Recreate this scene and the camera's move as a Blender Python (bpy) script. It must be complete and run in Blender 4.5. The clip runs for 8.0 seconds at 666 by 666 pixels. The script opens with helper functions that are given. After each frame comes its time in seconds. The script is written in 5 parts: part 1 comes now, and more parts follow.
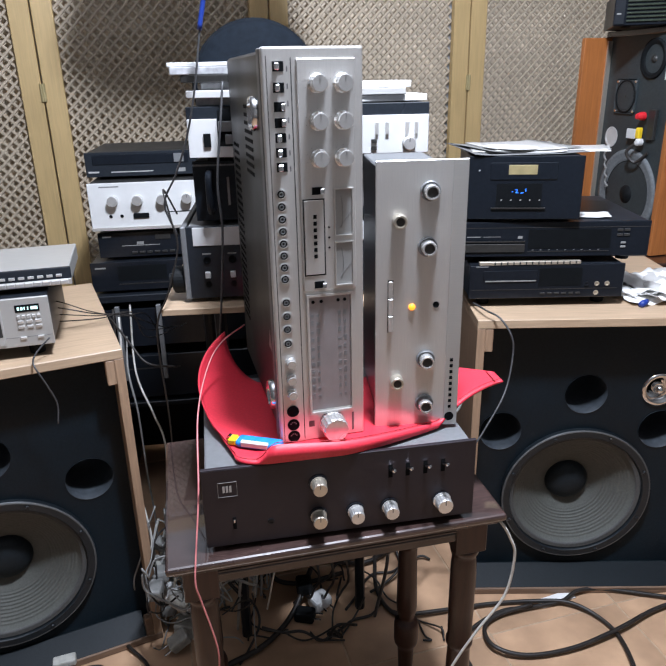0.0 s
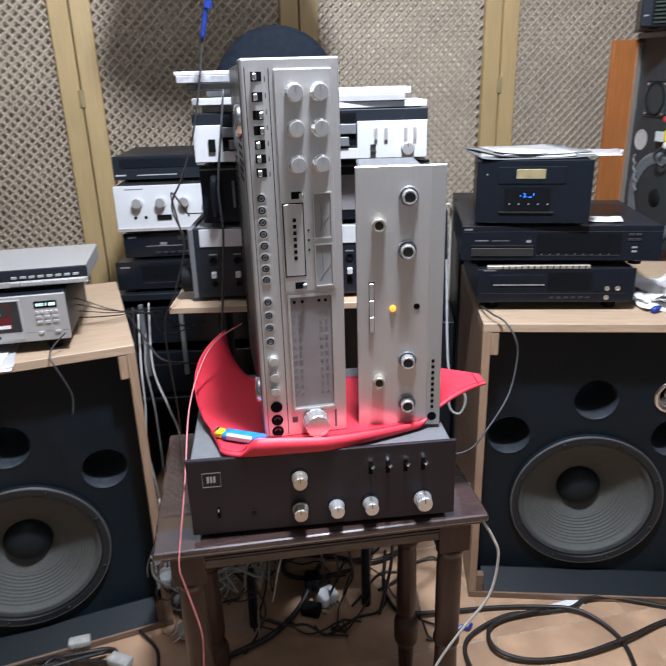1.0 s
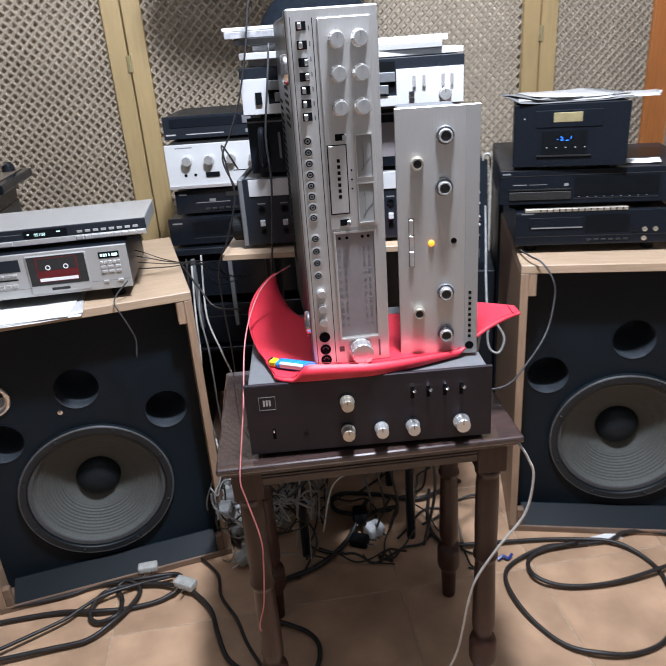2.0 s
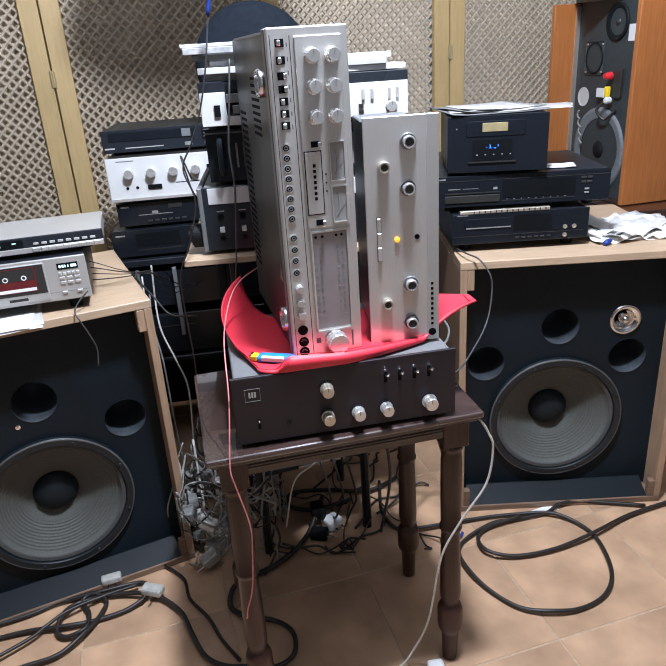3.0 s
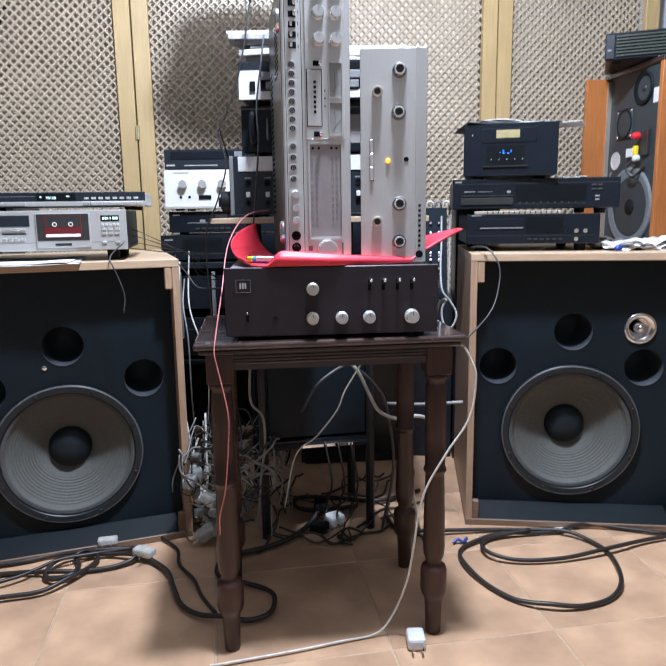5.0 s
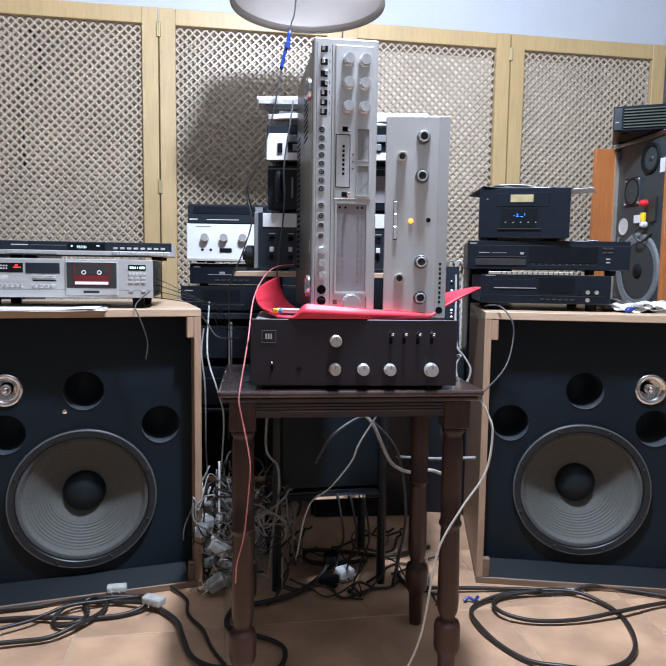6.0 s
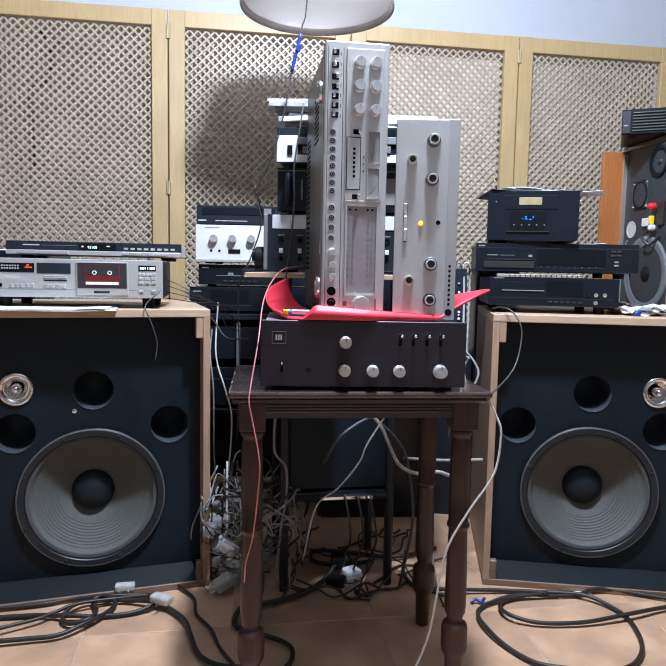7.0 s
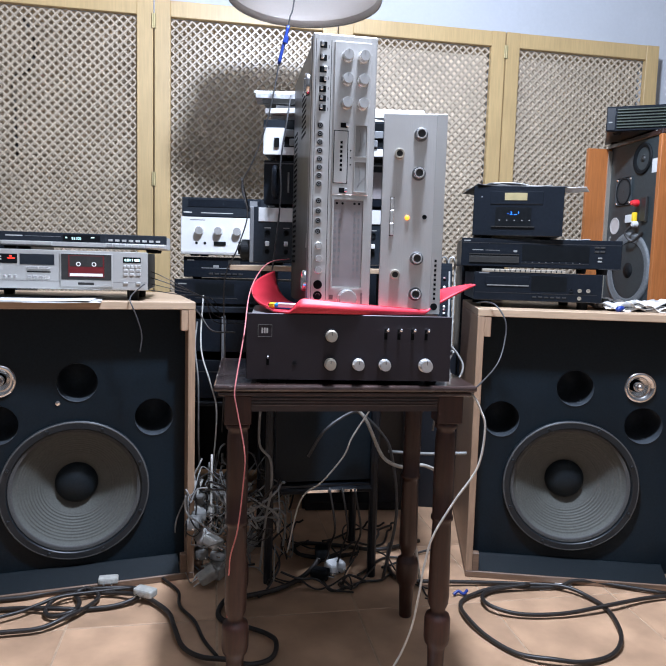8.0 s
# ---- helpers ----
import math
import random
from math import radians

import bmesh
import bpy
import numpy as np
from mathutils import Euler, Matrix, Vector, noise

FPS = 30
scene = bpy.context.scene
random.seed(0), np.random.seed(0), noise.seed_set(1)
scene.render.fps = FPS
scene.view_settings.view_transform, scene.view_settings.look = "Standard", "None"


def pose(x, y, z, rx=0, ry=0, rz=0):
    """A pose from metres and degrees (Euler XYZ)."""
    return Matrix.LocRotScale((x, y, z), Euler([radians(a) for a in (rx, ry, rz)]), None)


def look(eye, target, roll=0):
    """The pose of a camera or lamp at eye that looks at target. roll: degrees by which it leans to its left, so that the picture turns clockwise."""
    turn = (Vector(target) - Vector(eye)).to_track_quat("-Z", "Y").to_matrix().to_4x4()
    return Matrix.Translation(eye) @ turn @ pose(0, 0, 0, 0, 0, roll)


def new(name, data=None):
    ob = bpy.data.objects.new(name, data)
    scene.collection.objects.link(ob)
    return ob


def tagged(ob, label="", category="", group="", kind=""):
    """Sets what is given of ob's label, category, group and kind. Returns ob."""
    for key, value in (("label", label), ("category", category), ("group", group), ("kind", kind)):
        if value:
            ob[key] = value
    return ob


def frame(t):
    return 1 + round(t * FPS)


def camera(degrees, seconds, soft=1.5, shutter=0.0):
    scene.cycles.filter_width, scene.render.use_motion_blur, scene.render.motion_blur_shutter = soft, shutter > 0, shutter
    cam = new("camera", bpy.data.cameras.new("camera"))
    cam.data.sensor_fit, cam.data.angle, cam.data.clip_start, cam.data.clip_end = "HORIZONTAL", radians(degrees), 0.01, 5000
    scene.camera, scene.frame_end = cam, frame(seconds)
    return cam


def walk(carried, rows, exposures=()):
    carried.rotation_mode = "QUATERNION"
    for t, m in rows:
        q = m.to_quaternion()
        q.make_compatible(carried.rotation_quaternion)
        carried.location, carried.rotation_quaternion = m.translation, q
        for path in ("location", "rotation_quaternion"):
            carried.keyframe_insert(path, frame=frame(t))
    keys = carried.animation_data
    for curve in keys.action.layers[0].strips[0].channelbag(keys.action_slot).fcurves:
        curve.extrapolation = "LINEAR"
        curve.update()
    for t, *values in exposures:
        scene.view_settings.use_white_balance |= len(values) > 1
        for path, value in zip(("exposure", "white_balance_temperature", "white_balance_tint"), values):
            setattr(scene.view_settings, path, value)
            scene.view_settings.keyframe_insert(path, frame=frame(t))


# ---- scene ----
cam = camera(53.0, 8.0, soft=1.3, shutter=0.5)
EXPOSURES = [(0.0, -0.42, 6350, 10), (1.7, -0.38, 6350, 10), (3.5, -0.25, 6250, 10), (4.0, -0.25, 6200, 10), (4.5, 0.12, 6150, 10), (6.0, -0.03, 5950, 10), (8.0, -0.03, 5950, 10)]
PATH = [
    (0, (0.044, -0.147, 1.244), (-0.001, 1.719, 0.527), -1.2),
    (0.5, (0.076, -0.162, 1.253), (0.046, 1.715, 0.563), -1.7),
    (1, (0.137, -0.172, 1.25), (-0.052, 1.689, 0.541), -1.7),
    (1.5, (0.174, -0.209, 1.234), (-0.175, 1.606, 0.471), -4.0),
    (1.7, (0.171, -0.226, 1.234), (-0.2, 1.571, 0.439), -4.6),
    (2.8, (0.048, -0.357, 1.237), (-0.001, 1.482, 0.453), -3.3),
    (3, (0.044, -0.36, 1.239), (-0.005, 1.484, 0.466), -3.8),
    (3.5, (0.047, -0.358, 1.233), (0.01, 1.48, 0.444), -1.1),
    (3.7, (0.062, -0.34, 1.2), (-0.105, 1.496, 0.42), -0.2),
    (4, (0.094, -0.296, 1.04), (-0.186, 1.536, 0.287), -0.9),
    (4.2, (0.117, -0.311, 0.92), (-0.183, 1.567, 0.302), -2.4),
    (4.5, (0.178, -0.421, 0.832), (-0.116, 1.519, 0.448), -3.9),
    (4.7, (0.187, -0.49, 0.849), (-0.082, 1.454, 0.461), -2.1),
    (5.8, (0.162, -0.58, 0.857), (-0.076, 1.396, 0.663), 0.4),
    (6, (0.155, -0.586, 0.854), (-0.103, 1.387, 0.662), 0.8),
    (6.5, (0.148, -0.592, 0.856), (-0.124, 1.38, 0.666), 1.1),
    (7, (0.147, -0.594, 0.855), (-0.126, 1.379, 0.666), 1.1),
    (7.5, (0.148, -0.598, 0.856), (-0.109, 1.376, 0.663), 1.1),
    (8, (0.145, -0.596, 0.855), (-0.082, 1.38, 0.648), 1.6),
]
walk(cam, [(t, look(eye, target, roll)) for t, eye, target, roll in PATH], EXPOSURES)
LAMP = 275.0

# world
world = bpy.data.worlds.new("room_air")
world.use_nodes = True
world.node_tree.nodes["Background"].inputs[0].default_value = (0.75, 0.8, 0.9, 1)
world.node_tree.nodes["Background"].inputs[1].default_value = 0.002
scene.world = world

ROOM = 16.8          # turn of the room's axes, degrees
ORIGIN = (-1.03, 2.37)   # foot of the wall where the first pair of lattice doors meets


def room(s, d, z=0.0, turn=0.0):
    """A pose in the room's axes: s along the lattice wall, d out of it towards the viewer."""
    a = radians(ROOM)
    return pose(ORIGIN[0] + s * math.cos(a) + d * math.sin(a), ORIGIN[1] + s * math.sin(a) - d * math.cos(a), z, 0, 0, ROOM + turn)


def lamp(name, where, power, size, colour):
    data = bpy.data.lights.new(name, "POINT")
    data.energy, data.shadow_soft_size, data.color = power, size, colour
    ob = new(name, data)
    ob.matrix_world = where
    return ob


lamp("hanging_bulb", pose(0.18, 0.55, 2.3), LAMP, 0.08, (0.9, 0.97, 1.12))


# ---- materials ----
def material(name, colour, rough=0.5, metal=0.0, grain=40.0, vary=0.15, bump=0.0, stretch=(1, 1, 1), coat=0.0, stain=0.1, glow=0.0, random_tint=0.0, spec=0.5):
    m = bpy.data.materials.new(name)
    m.use_nodes = True
    n, l = m.node_tree.nodes, m.node_tree.links
    b = n["Principled BSDF"]
    b.inputs["Metallic"].default_value = metal
    b.inputs["Coat Weight"].default_value = coat
    b.inputs["Specular IOR Level"].default_value = spec
    tc, mp = n.new("ShaderNodeTexCoord"), n.new("ShaderNodeMapping")
    mp.inputs["Scale"].default_value = stretch
    l.new(tc.outputs["Object"], mp.inputs["Vector"])
    fine, broad = n.new("ShaderNodeTexNoise"), n.new("ShaderNodeTexNoise")
    fine.inputs["Scale"].default_value, fine.inputs["Detail"].default_value = grain, 4
    broad.inputs["Scale"].default_value, broad.inputs["Detail"].default_value = 4.0, 3
    l.new(mp.outputs["Vector"], fine.inputs["Vector"])
    l.new(tc.outputs["Object"], broad.inputs["Vector"])
    r1, r2 = n.new("ShaderNodeMapRange"), n.new("ShaderNodeMapRange")
    r1.inputs["From Min"].default_value, r1.inputs["From Max"].default_value = 0.3, 0.7
    r1.inputs["To Min"].default_value, r1.inputs["To Max"].default_value = 1 - vary, 1 + vary
    r2.inputs["From Min"].default_value, r2.inputs["From Max"].default_value = 0.3, 0.7
    r2.inputs["To Min"].default_value, r2.inputs["To Max"].default_value = 1 - stain, 1 + stain
    l.new(fine.outputs["Fac"], r1.inputs["Value"])
    l.new(broad.outputs["Fac"], r2.inputs["Value"])
    mul = n.new("ShaderNodeMath")
    mul.operation = "MULTIPLY"
    l.new(r1.outputs["Result"], mul.inputs[0])
    l.new(r2.outputs["Result"], mul.inputs[1])
    last = mul.outputs[0]
    if random_tint:
        info, rr, m2 = n.new("ShaderNodeObjectInfo"), n.new("ShaderNodeMapRange"), n.new("ShaderNodeMath")
        m2.operation = "MULTIPLY"
        rr.inputs["To Min"].default_value, rr.inputs["To Max"].default_value = 1 - random_tint, 1 + random_tint
        l.new(info.outputs["Random"], rr.inputs["Value"])
        l.new(last, m2.inputs[0])
        l.new(rr.outputs["Result"], m2.inputs[1])
        last = m2.outputs[0]
    sc = n.new("ShaderNodeVectorMath")
    sc.operation = "SCALE"
    sc.inputs[0].default_value = colour
    l.new(last, sc.inputs["Scale"])
    l.new(sc.outputs[0], b.inputs["Base Color"])
    rg = n.new("ShaderNodeMath")
    rg.operation = "MULTIPLY"
    rg.inputs[1].default_value = rough
    l.new(r2.outputs["Result"], rg.inputs[0])
    l.new(rg.outputs[0], b.inputs["Roughness"])
    if bump:
        bp = n.new("ShaderNodeBump")
        bp.inputs["Strength"].default_value, bp.inputs["Distance"].default_value = bump, 0.002
        l.new(fine.outputs["Fac"], bp.inputs["Height"])
        l.new(bp.outputs["Normal"], b.inputs["Normal"])
    if glow:
        b.inputs["Emission Color"].default_value = (*colour, 1)
        b.inputs["Emission Strength"].default_value = glow
    return m


M = dict(
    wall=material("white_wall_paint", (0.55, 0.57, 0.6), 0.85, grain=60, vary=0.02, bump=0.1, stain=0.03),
    # side walls, far wall and ceiling are darkened to cut the room's bounced light
    sidewall=material("bounce_cut_side_wall", (0.12, 0.115, 0.11), 0.85, grain=60, vary=0.03, stain=0.05),
    farwall=material("bounce_cut_far_wall", (0.15, 0.147, 0.14), 0.85, grain=60, vary=0.03, stain=0.05),
    ceiling=material("bounce_cut_ceiling", (0.32, 0.32, 0.32), 0.9, grain=60, vary=0.02, stain=0.03),
    tile=material("terracotta_tile", (0.47, 0.295, 0.18), 0.4, grain=9, vary=0.2, bump=0.05, stain=0.2, random_tint=0.07),
    grout=material("pale_grout", (0.44, 0.32, 0.215), 0.9, grain=80, vary=0.12),
    pine=material("yellow_varnished_pine", (0.53, 0.375, 0.175), 0.42, grain=30, vary=0.08, stretch=(6, 6, 0.35), stain=0.06),
    lattice=material("taupe_lattice_plastic", (0.48, 0.40, 0.30), 0.34, grain=90, vary=0.1, stain=0.1),
    lattice_back=material("beige_panel_behind_lattice", (0.78, 0.66, 0.51), 0.6, grain=20, vary=0.2),
    silver=material("brushed_silver_aluminium", (0.68, 0.66, 0.63), 0.35, 0.62, grain=220, vary=0.08, stretch=(14, 1, 0.12), stain=0.04),
    palesilver=material("pale_anodised_front", (0.5, 0.49, 0.465), 0.4, 0.45, grain=220, vary=0.04, stretch=(0.15, 1, 12), stain=0.04),
    knob=material("turned_aluminium", (0.76, 0.75, 0.73), 0.27, 0.72, grain=150, vary=0.05),
    cream=material("cream_anodised_aluminium", (0.66, 0.6, 0.5), 0.32, 0.75, grain=150, vary=0.05),
    chrome=material("chrome", (0.82, 0.82, 0.82), 0.1, 1.0, grain=50, vary=0.02),
    tan=material("tan_metal_deck", (0.3, 0.25, 0.19), 0.4, 0.4, grain=120, vary=0.06),
    clear=material("scratched_clear_plastic", (0.42, 0.42, 0.43), 0.12, 0.0, grain=60, vary=0.35, stain=0.4),
    green_rib=material("dark_green_enamel", (0.022, 0.032, 0.018), 0.4, grain=80, vary=0.25, stain=0.3),
    white=material("white_lacquered_metal", (0.62, 0.62, 0.61), 0.35, grain=80, vary=0.02, stain=0.04),
    grey=material("grey_painted_metal", (0.2, 0.205, 0.21), 0.45, 0.3, grain=120, vary=0.06),
    chassis=material("dark_grey_steel", (0.034, 0.033, 0.031), 0.42, 0.3, grain=140, vary=0.12, stain=0.2),
    black=material("black_plastic", (0.0085, 0.011, 0.0155), 0.2, grain=120, vary=0.15, spec=0.3),
    blackmetal=material("black_painted_steel", (0.0105, 0.013, 0.0175), 0.35, grain=120, vary=0.15, stain=0.2, spec=0.3),
    bluegrey=material("slate_blue_plastic", (0.016, 0.02, 0.026), 0.25, grain=120, vary=0.1),
    face=material("dark_brown_anodised_face", (0.034, 0.028, 0.034), 0.42, 0.45, grain=200, vary=0.06, stretch=(0.2, 1, 9), stain=0.08),
    baffle=material("blue_black_baffle", (0.004, 0.0097, 0.0148), 0.5, grain=160, vary=0.2, bump=0.15, stain=0.25, spec=0.25),
    sill=material("blue_grey_sill", (0.003, 0.0065, 0.009), 0.5, grain=160, vary=0.2, bump=0.1, spec=0.25),
    portmat=material("grey_port_tube", (0.035, 0.042, 0.05), 0.6, grain=100, vary=0.2),
    hole=material("black_inside", (0.004, 0.005, 0.006), 0.8, grain=50, vary=0.2, spec=0.1),
    oakdark=material("dark_brown_oak", (0.2, 0.125, 0.08), 0.5, grain=26, vary=0.2, stretch=(0.5, 7, 7), stain=0.15),
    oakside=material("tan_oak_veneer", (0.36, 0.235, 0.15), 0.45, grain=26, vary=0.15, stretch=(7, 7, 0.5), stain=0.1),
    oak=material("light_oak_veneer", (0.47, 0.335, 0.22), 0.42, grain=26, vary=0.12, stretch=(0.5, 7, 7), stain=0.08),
    darkwood=material("dark_mahogany", (0.026, 0.0115, 0.009), 0.3, grain=24, vary=0.35, stretch=(1, 7, 7), coat=0.8, stain=0.4),
    # worn top; base also lightened to stand in for its reflected sheen
    worn_sheen_wood=material("worn_mahogany_sheen_top", (0.042, 0.024, 0.021), 0.24, grain=24, vary=0.35, stretch=(1, 7, 7), coat=1.0, stain=0.5),
    darkleg=material("dark_mahogany_leg", (0.034, 0.011, 0.0065), 0.4, grain=24, vary=0.3, stretch=(7, 7, 0.7), coat=0.1, stain=0.3),
    orange=material("orange_cherry_veneer", (0.36, 0.125, 0.034), 0.4, grain=26, vary=0.15, stretch=(6, 6, 0.4)),
    tower_board=material("slate_grey_front_board", (0.026, 0.034, 0.037), 0.5, grain=160, vary=0.2, bump=0.1),
    greyring=material("grey_foam_surround", (0.13, 0.14, 0.145), 0.7, grain=150, vary=0.2),
    cone=material("grey_paper_cone", (0.088, 0.091, 0.081), 0.8, grain=200, vary=0.12, bump=0.2, stain=0.08),
    rubber=material("black_rubber", (0.007, 0.008, 0.009), 0.6, grain=150, vary=0.2, spec=0.15),
    cap=material("dark_treated_cloth_cap", (0.012, 0.0165, 0.02), 0.55, grain=150, vary=0.2, spec=0.2),
    surround=material("dark_cloth_surround", (0.07, 0.07, 0.068), 0.7, grain=200, vary=0.15),
    rim=material("grey_cast_rim", (0.0115, 0.0155, 0.019), 0.42, 0.2, grain=150, vary=0.12),
    red=material("red_leatherette", (0.72, 0.035, 0.06), 0.5, grain=300, vary=0.06, bump=0.12, stain=0.06),
    paper=material("white_paper", (0.78, 0.77, 0.75), 0.8, grain=60, vary=0.03),
    print_grey=material("grey_print", (0.16, 0.16, 0.16), 0.7, grain=60, vary=0.1),
    dial=material("smoked_dial_glass", (0.33, 0.3, 0.3), 0.22, 0.2, grain=25, vary=0.06, stain=0.1),
    metercard=material("grey_meter_card", (0.3, 0.3, 0.29), 0.3, grain=40, vary=0.05),
    meter=material("pale_meter_card", (0.5, 0.49, 0.47), 0.3, grain=40, vary=0.05),
    blue=material("blue_plastic", (0.012, 0.036, 0.23), 0.4, grain=60, vary=0.1),
    lightblue=material("clear_blue_plastic", (0.03, 0.25, 0.7), 0.15, grain=60, vary=0.15),
    yellow=material("yellow_plastic", (0.8, 0.55, 0.02), 0.4, grain=60, vary=0.1),
    stitch=material("dark_red_thread", (0.33, 0.018, 0.03), 0.6, grain=200, vary=0.2),
    redplastic=material("red_plastic", (0.65, 0.02, 0.03), 0.35, grain=60, vary=0.1),
    darkred=material("dark_red_plastic", (0.12, 0.014, 0.016), 0.3, grain=60, vary=0.1),
    shade=material("cream_lampshade_fabric", (0.76, 0.72, 0.69), 0.8, grain=120, vary=0.05, bump=0.1),
    amber=material("amber_lamp", (1.0, 0.32, 0.02), 0.4, glow=2.5),
    bluelight=material("blue_display_light", (0.03, 0.2, 1.0), 0.4, glow=3.0),
    greenlight=material("pale_green_display_light", (0.7, 1.0, 0.92), 0.4, glow=0.8),
    redlight=material("red_display_light", (1.0, 0.05, 0.03), 0.4, glow=1.0),
    cable_black=material("black_cable_sheath", (0.02, 0.0165, 0.0145), 0.45, grain=60, vary=0.2),
    cable_grey=material("grey_cable_sheath", (0.24, 0.24, 0.23), 0.5, grain=60, vary=0.2),
    cable_dark=material("dark_grey_cable_sheath", (0.05, 0.05, 0.052), 0.45, grain=60, vary=0.2),
    cable_white=material("white_cable_sheath", (0.65, 0.63, 0.58), 0.5, grain=60, vary=0.15),
    adapter=material("dusty_adapter_plastic", (0.42, 0.41, 0.37), 0.55, grain=60, vary=0.2),
    cable_red=material("red_white_cable_sheath", (0.62, 0.2, 0.2), 0.45, grain=60, vary=0.2),
    dark_dish=material("blue_black_enamel", (0.010, 0.014, 0.02), 0.85, grain=60, vary=0.2, spec=0.12),
    gold=material("pale_brass_badge", (0.5, 0.42, 0.22), 0.4, 0.5, grain=60, vary=0.1),
)


def let_light_through(m, share):
    """Thin cloth or card: part of the light goes through it."""
    n, l = m.node_tree.nodes, m.node_tree.links
    b, out = n["Principled BSDF"], n["Material Output"]
    tr, mix = n.new("ShaderNodeBsdfTranslucent"), n.new("ShaderNodeMixShader")
    tr.inputs["Color"].default_value = (0.95, 0.91, 0.88, 1)
    mix.inputs[0].default_value = share
    l.new(b.outputs[0], mix.inputs[1])
    l.new(tr.outputs[0], mix.inputs[2])
    l.new(mix.outputs[0], out.inputs["Surface"])


let_light_through(M["shade"], 0.7)


# ---- mesh helpers ----
def part(name, bm, mat, parent=None, label="", smooth=False):
    me = bpy.data.meshes.new(name)
    bm.to_mesh(me)
    bm.free()
    me.materials.append(M[mat])
    if smooth:
        me.polygons.foreach_set("use_smooth", [True] * len(me.polygons))
    ob = new(name, me)
    if parent is not None:
        ob.parent = parent
    return tagged(ob, label)


def thing(name, where, label, category, group="", kind=""):
    ob = new(name)
    ob.empty_display_size = 0.05
    ob.matrix_world = where
    return tagged(ob, label, category, group, kind)


def box(x0, y0, z0, x1, y1, z1, bevel=0.0, bm=None, seg=1):
    bm = bm or bmesh.new()
    m = Matrix.Translation(((x0 + x1) / 2, (y0 + y1) / 2, (z0 + z1) / 2)) @ Matrix.Diagonal((x1 - x0, y1 - y0, z1 - z0, 1))
    made = bmesh.ops.create_cube(bm, size=1, matrix=m)
    if bevel:
        vs = set(made["verts"])
        es = [e for e in bm.edges if e.verts[0] in vs and e.verts[1] in vs]
        bmesh.ops.bevel(bm, geom=es, offset=bevel, segments=seg, affect="EDGES", profile=0.5)
    return bm


def thicken(bm, t):
    """Gives a sheet an even thickness below its upper side."""
    bm.normal_update()
    low = {v: bm.verts.new(v.co - v.normal * t) for v in bm.verts[:]}
    rim = [e for e in bm.edges if e.is_boundary]
    for f in bm.faces[:]:
        bm.faces.new([low[v] for v in reversed(f.verts)])
    for e in rim:
        a, b = e.verts
        bm.faces.new((a, b, low[b], low[a]))
    bmesh.ops.recalc_face_normals(bm, faces=bm.faces)
    return bm


def prism(profile, x0, x1, bm=None):
    """A (y, z) outline drawn out along x."""
    bm = bm or bmesh.new()
    a = [bm.verts.new((x0, y, z)) for y, z in profile]
    b = [bm.verts.new((x1, y, z)) for y, z in profile]
    n = len(profile)
    for i in range(n):
        bm.faces.new((a[i], a[(i + 1) % n], b[(i + 1) % n], b[i]))
    bm.faces.new(a[::-1])
    bm.faces.new(b)
    bmesh.ops.recalc_face_normals(bm, faces=bm.faces)
    return bm


def lathe(profile, seg=24, where=None, bm=None, ribs=0.0):
    """(radius, height) pairs turned round z; ribs: depth of the grip's flutes."""
    bm = bm or bmesh.new()
    where = where or Matrix()
    rings = []
    for r, h in profile:
        if r < 1e-6:
            rings.append([bm.verts.new(where @ Vector((0, 0, h)))])
        else:
            rings.append([bm.verts.new(where @ Vector(((r - (ribs if i % 2 else 0)) * math.cos(6.28318531 * i / seg), (r - (ribs if i % 2 else 0)) * math.sin(6.28318531 * i / seg), h))) for i in range(seg)])
    for a, b in zip(rings, rings[1:]):
        for i in range(seg):
            j = (i + 1) % seg
            if len(a) == 1 and len(b) == 1:
                continue
            if len(a) == 1:
                bm.faces.new((a[0], b[i], b[j]))
            elif len(b) == 1:
                bm.faces.new((a[i], b[0], a[j]))
            else:
                bm.faces.new((a[i], b[i], b[j], a[j]))
    bmesh.ops.recalc_face_normals(bm, faces=bm.faces)
    return bm


def facing(x, z, y=0.0):
    """A pose whose z axis sticks out of a front at (x, z)."""
    return pose(x, y, z, 90, 0, 0)


def spline(points, steps=6):
    pts = [Vector(p) for p in points]
    pts = [2 * pts[0] - pts[1]] + pts + [2 * pts[-1] - pts[-2]]
    out = []
    for i in range(1, len(pts) - 2):
        a, b, c, d = pts[i - 1:i + 3]
        for k in range(steps):
            t = k / steps
            out.append(0.5 * (2 * b + (c - a) * t + (2 * a - 5 * b + 4 * c - d) * t * t + (3 * b - a - 3 * c + d) * t ** 3))
    out.append(pts[-2])
    return out


def tube(points, radius, seg=7, steps=6, bm=None):
    bm = bm or bmesh.new()
    line = spline(points, steps)
    rings, side = [], Vector((0.31, 0.17, 0.93))
    for i, p in enumerate(line):
        way = (line[min(i + 1, len(line) - 1)] - line[max(i - 1, 0)]).normalized()
        side = (side - way * side.dot(way))
        side = side.normalized() if side.length > 1e-4 else way.orthogonal().normalized()
        up = way.cross(side)
        rings.append([bm.verts.new(p + radius * (side * math.cos(6.2831853 * k / seg) + up * math.sin(6.2831853 * k / seg))) for k in range(seg)])
    for a, b in zip(rings, rings[1:]):
        for k in range(seg):
            bm.faces.new((a[k], a[(k + 1) % seg], b[(k + 1) % seg], b[k]))
    bm.faces.new(rings[0][::-1])
    bm.faces.new(rings[-1])
    return bm


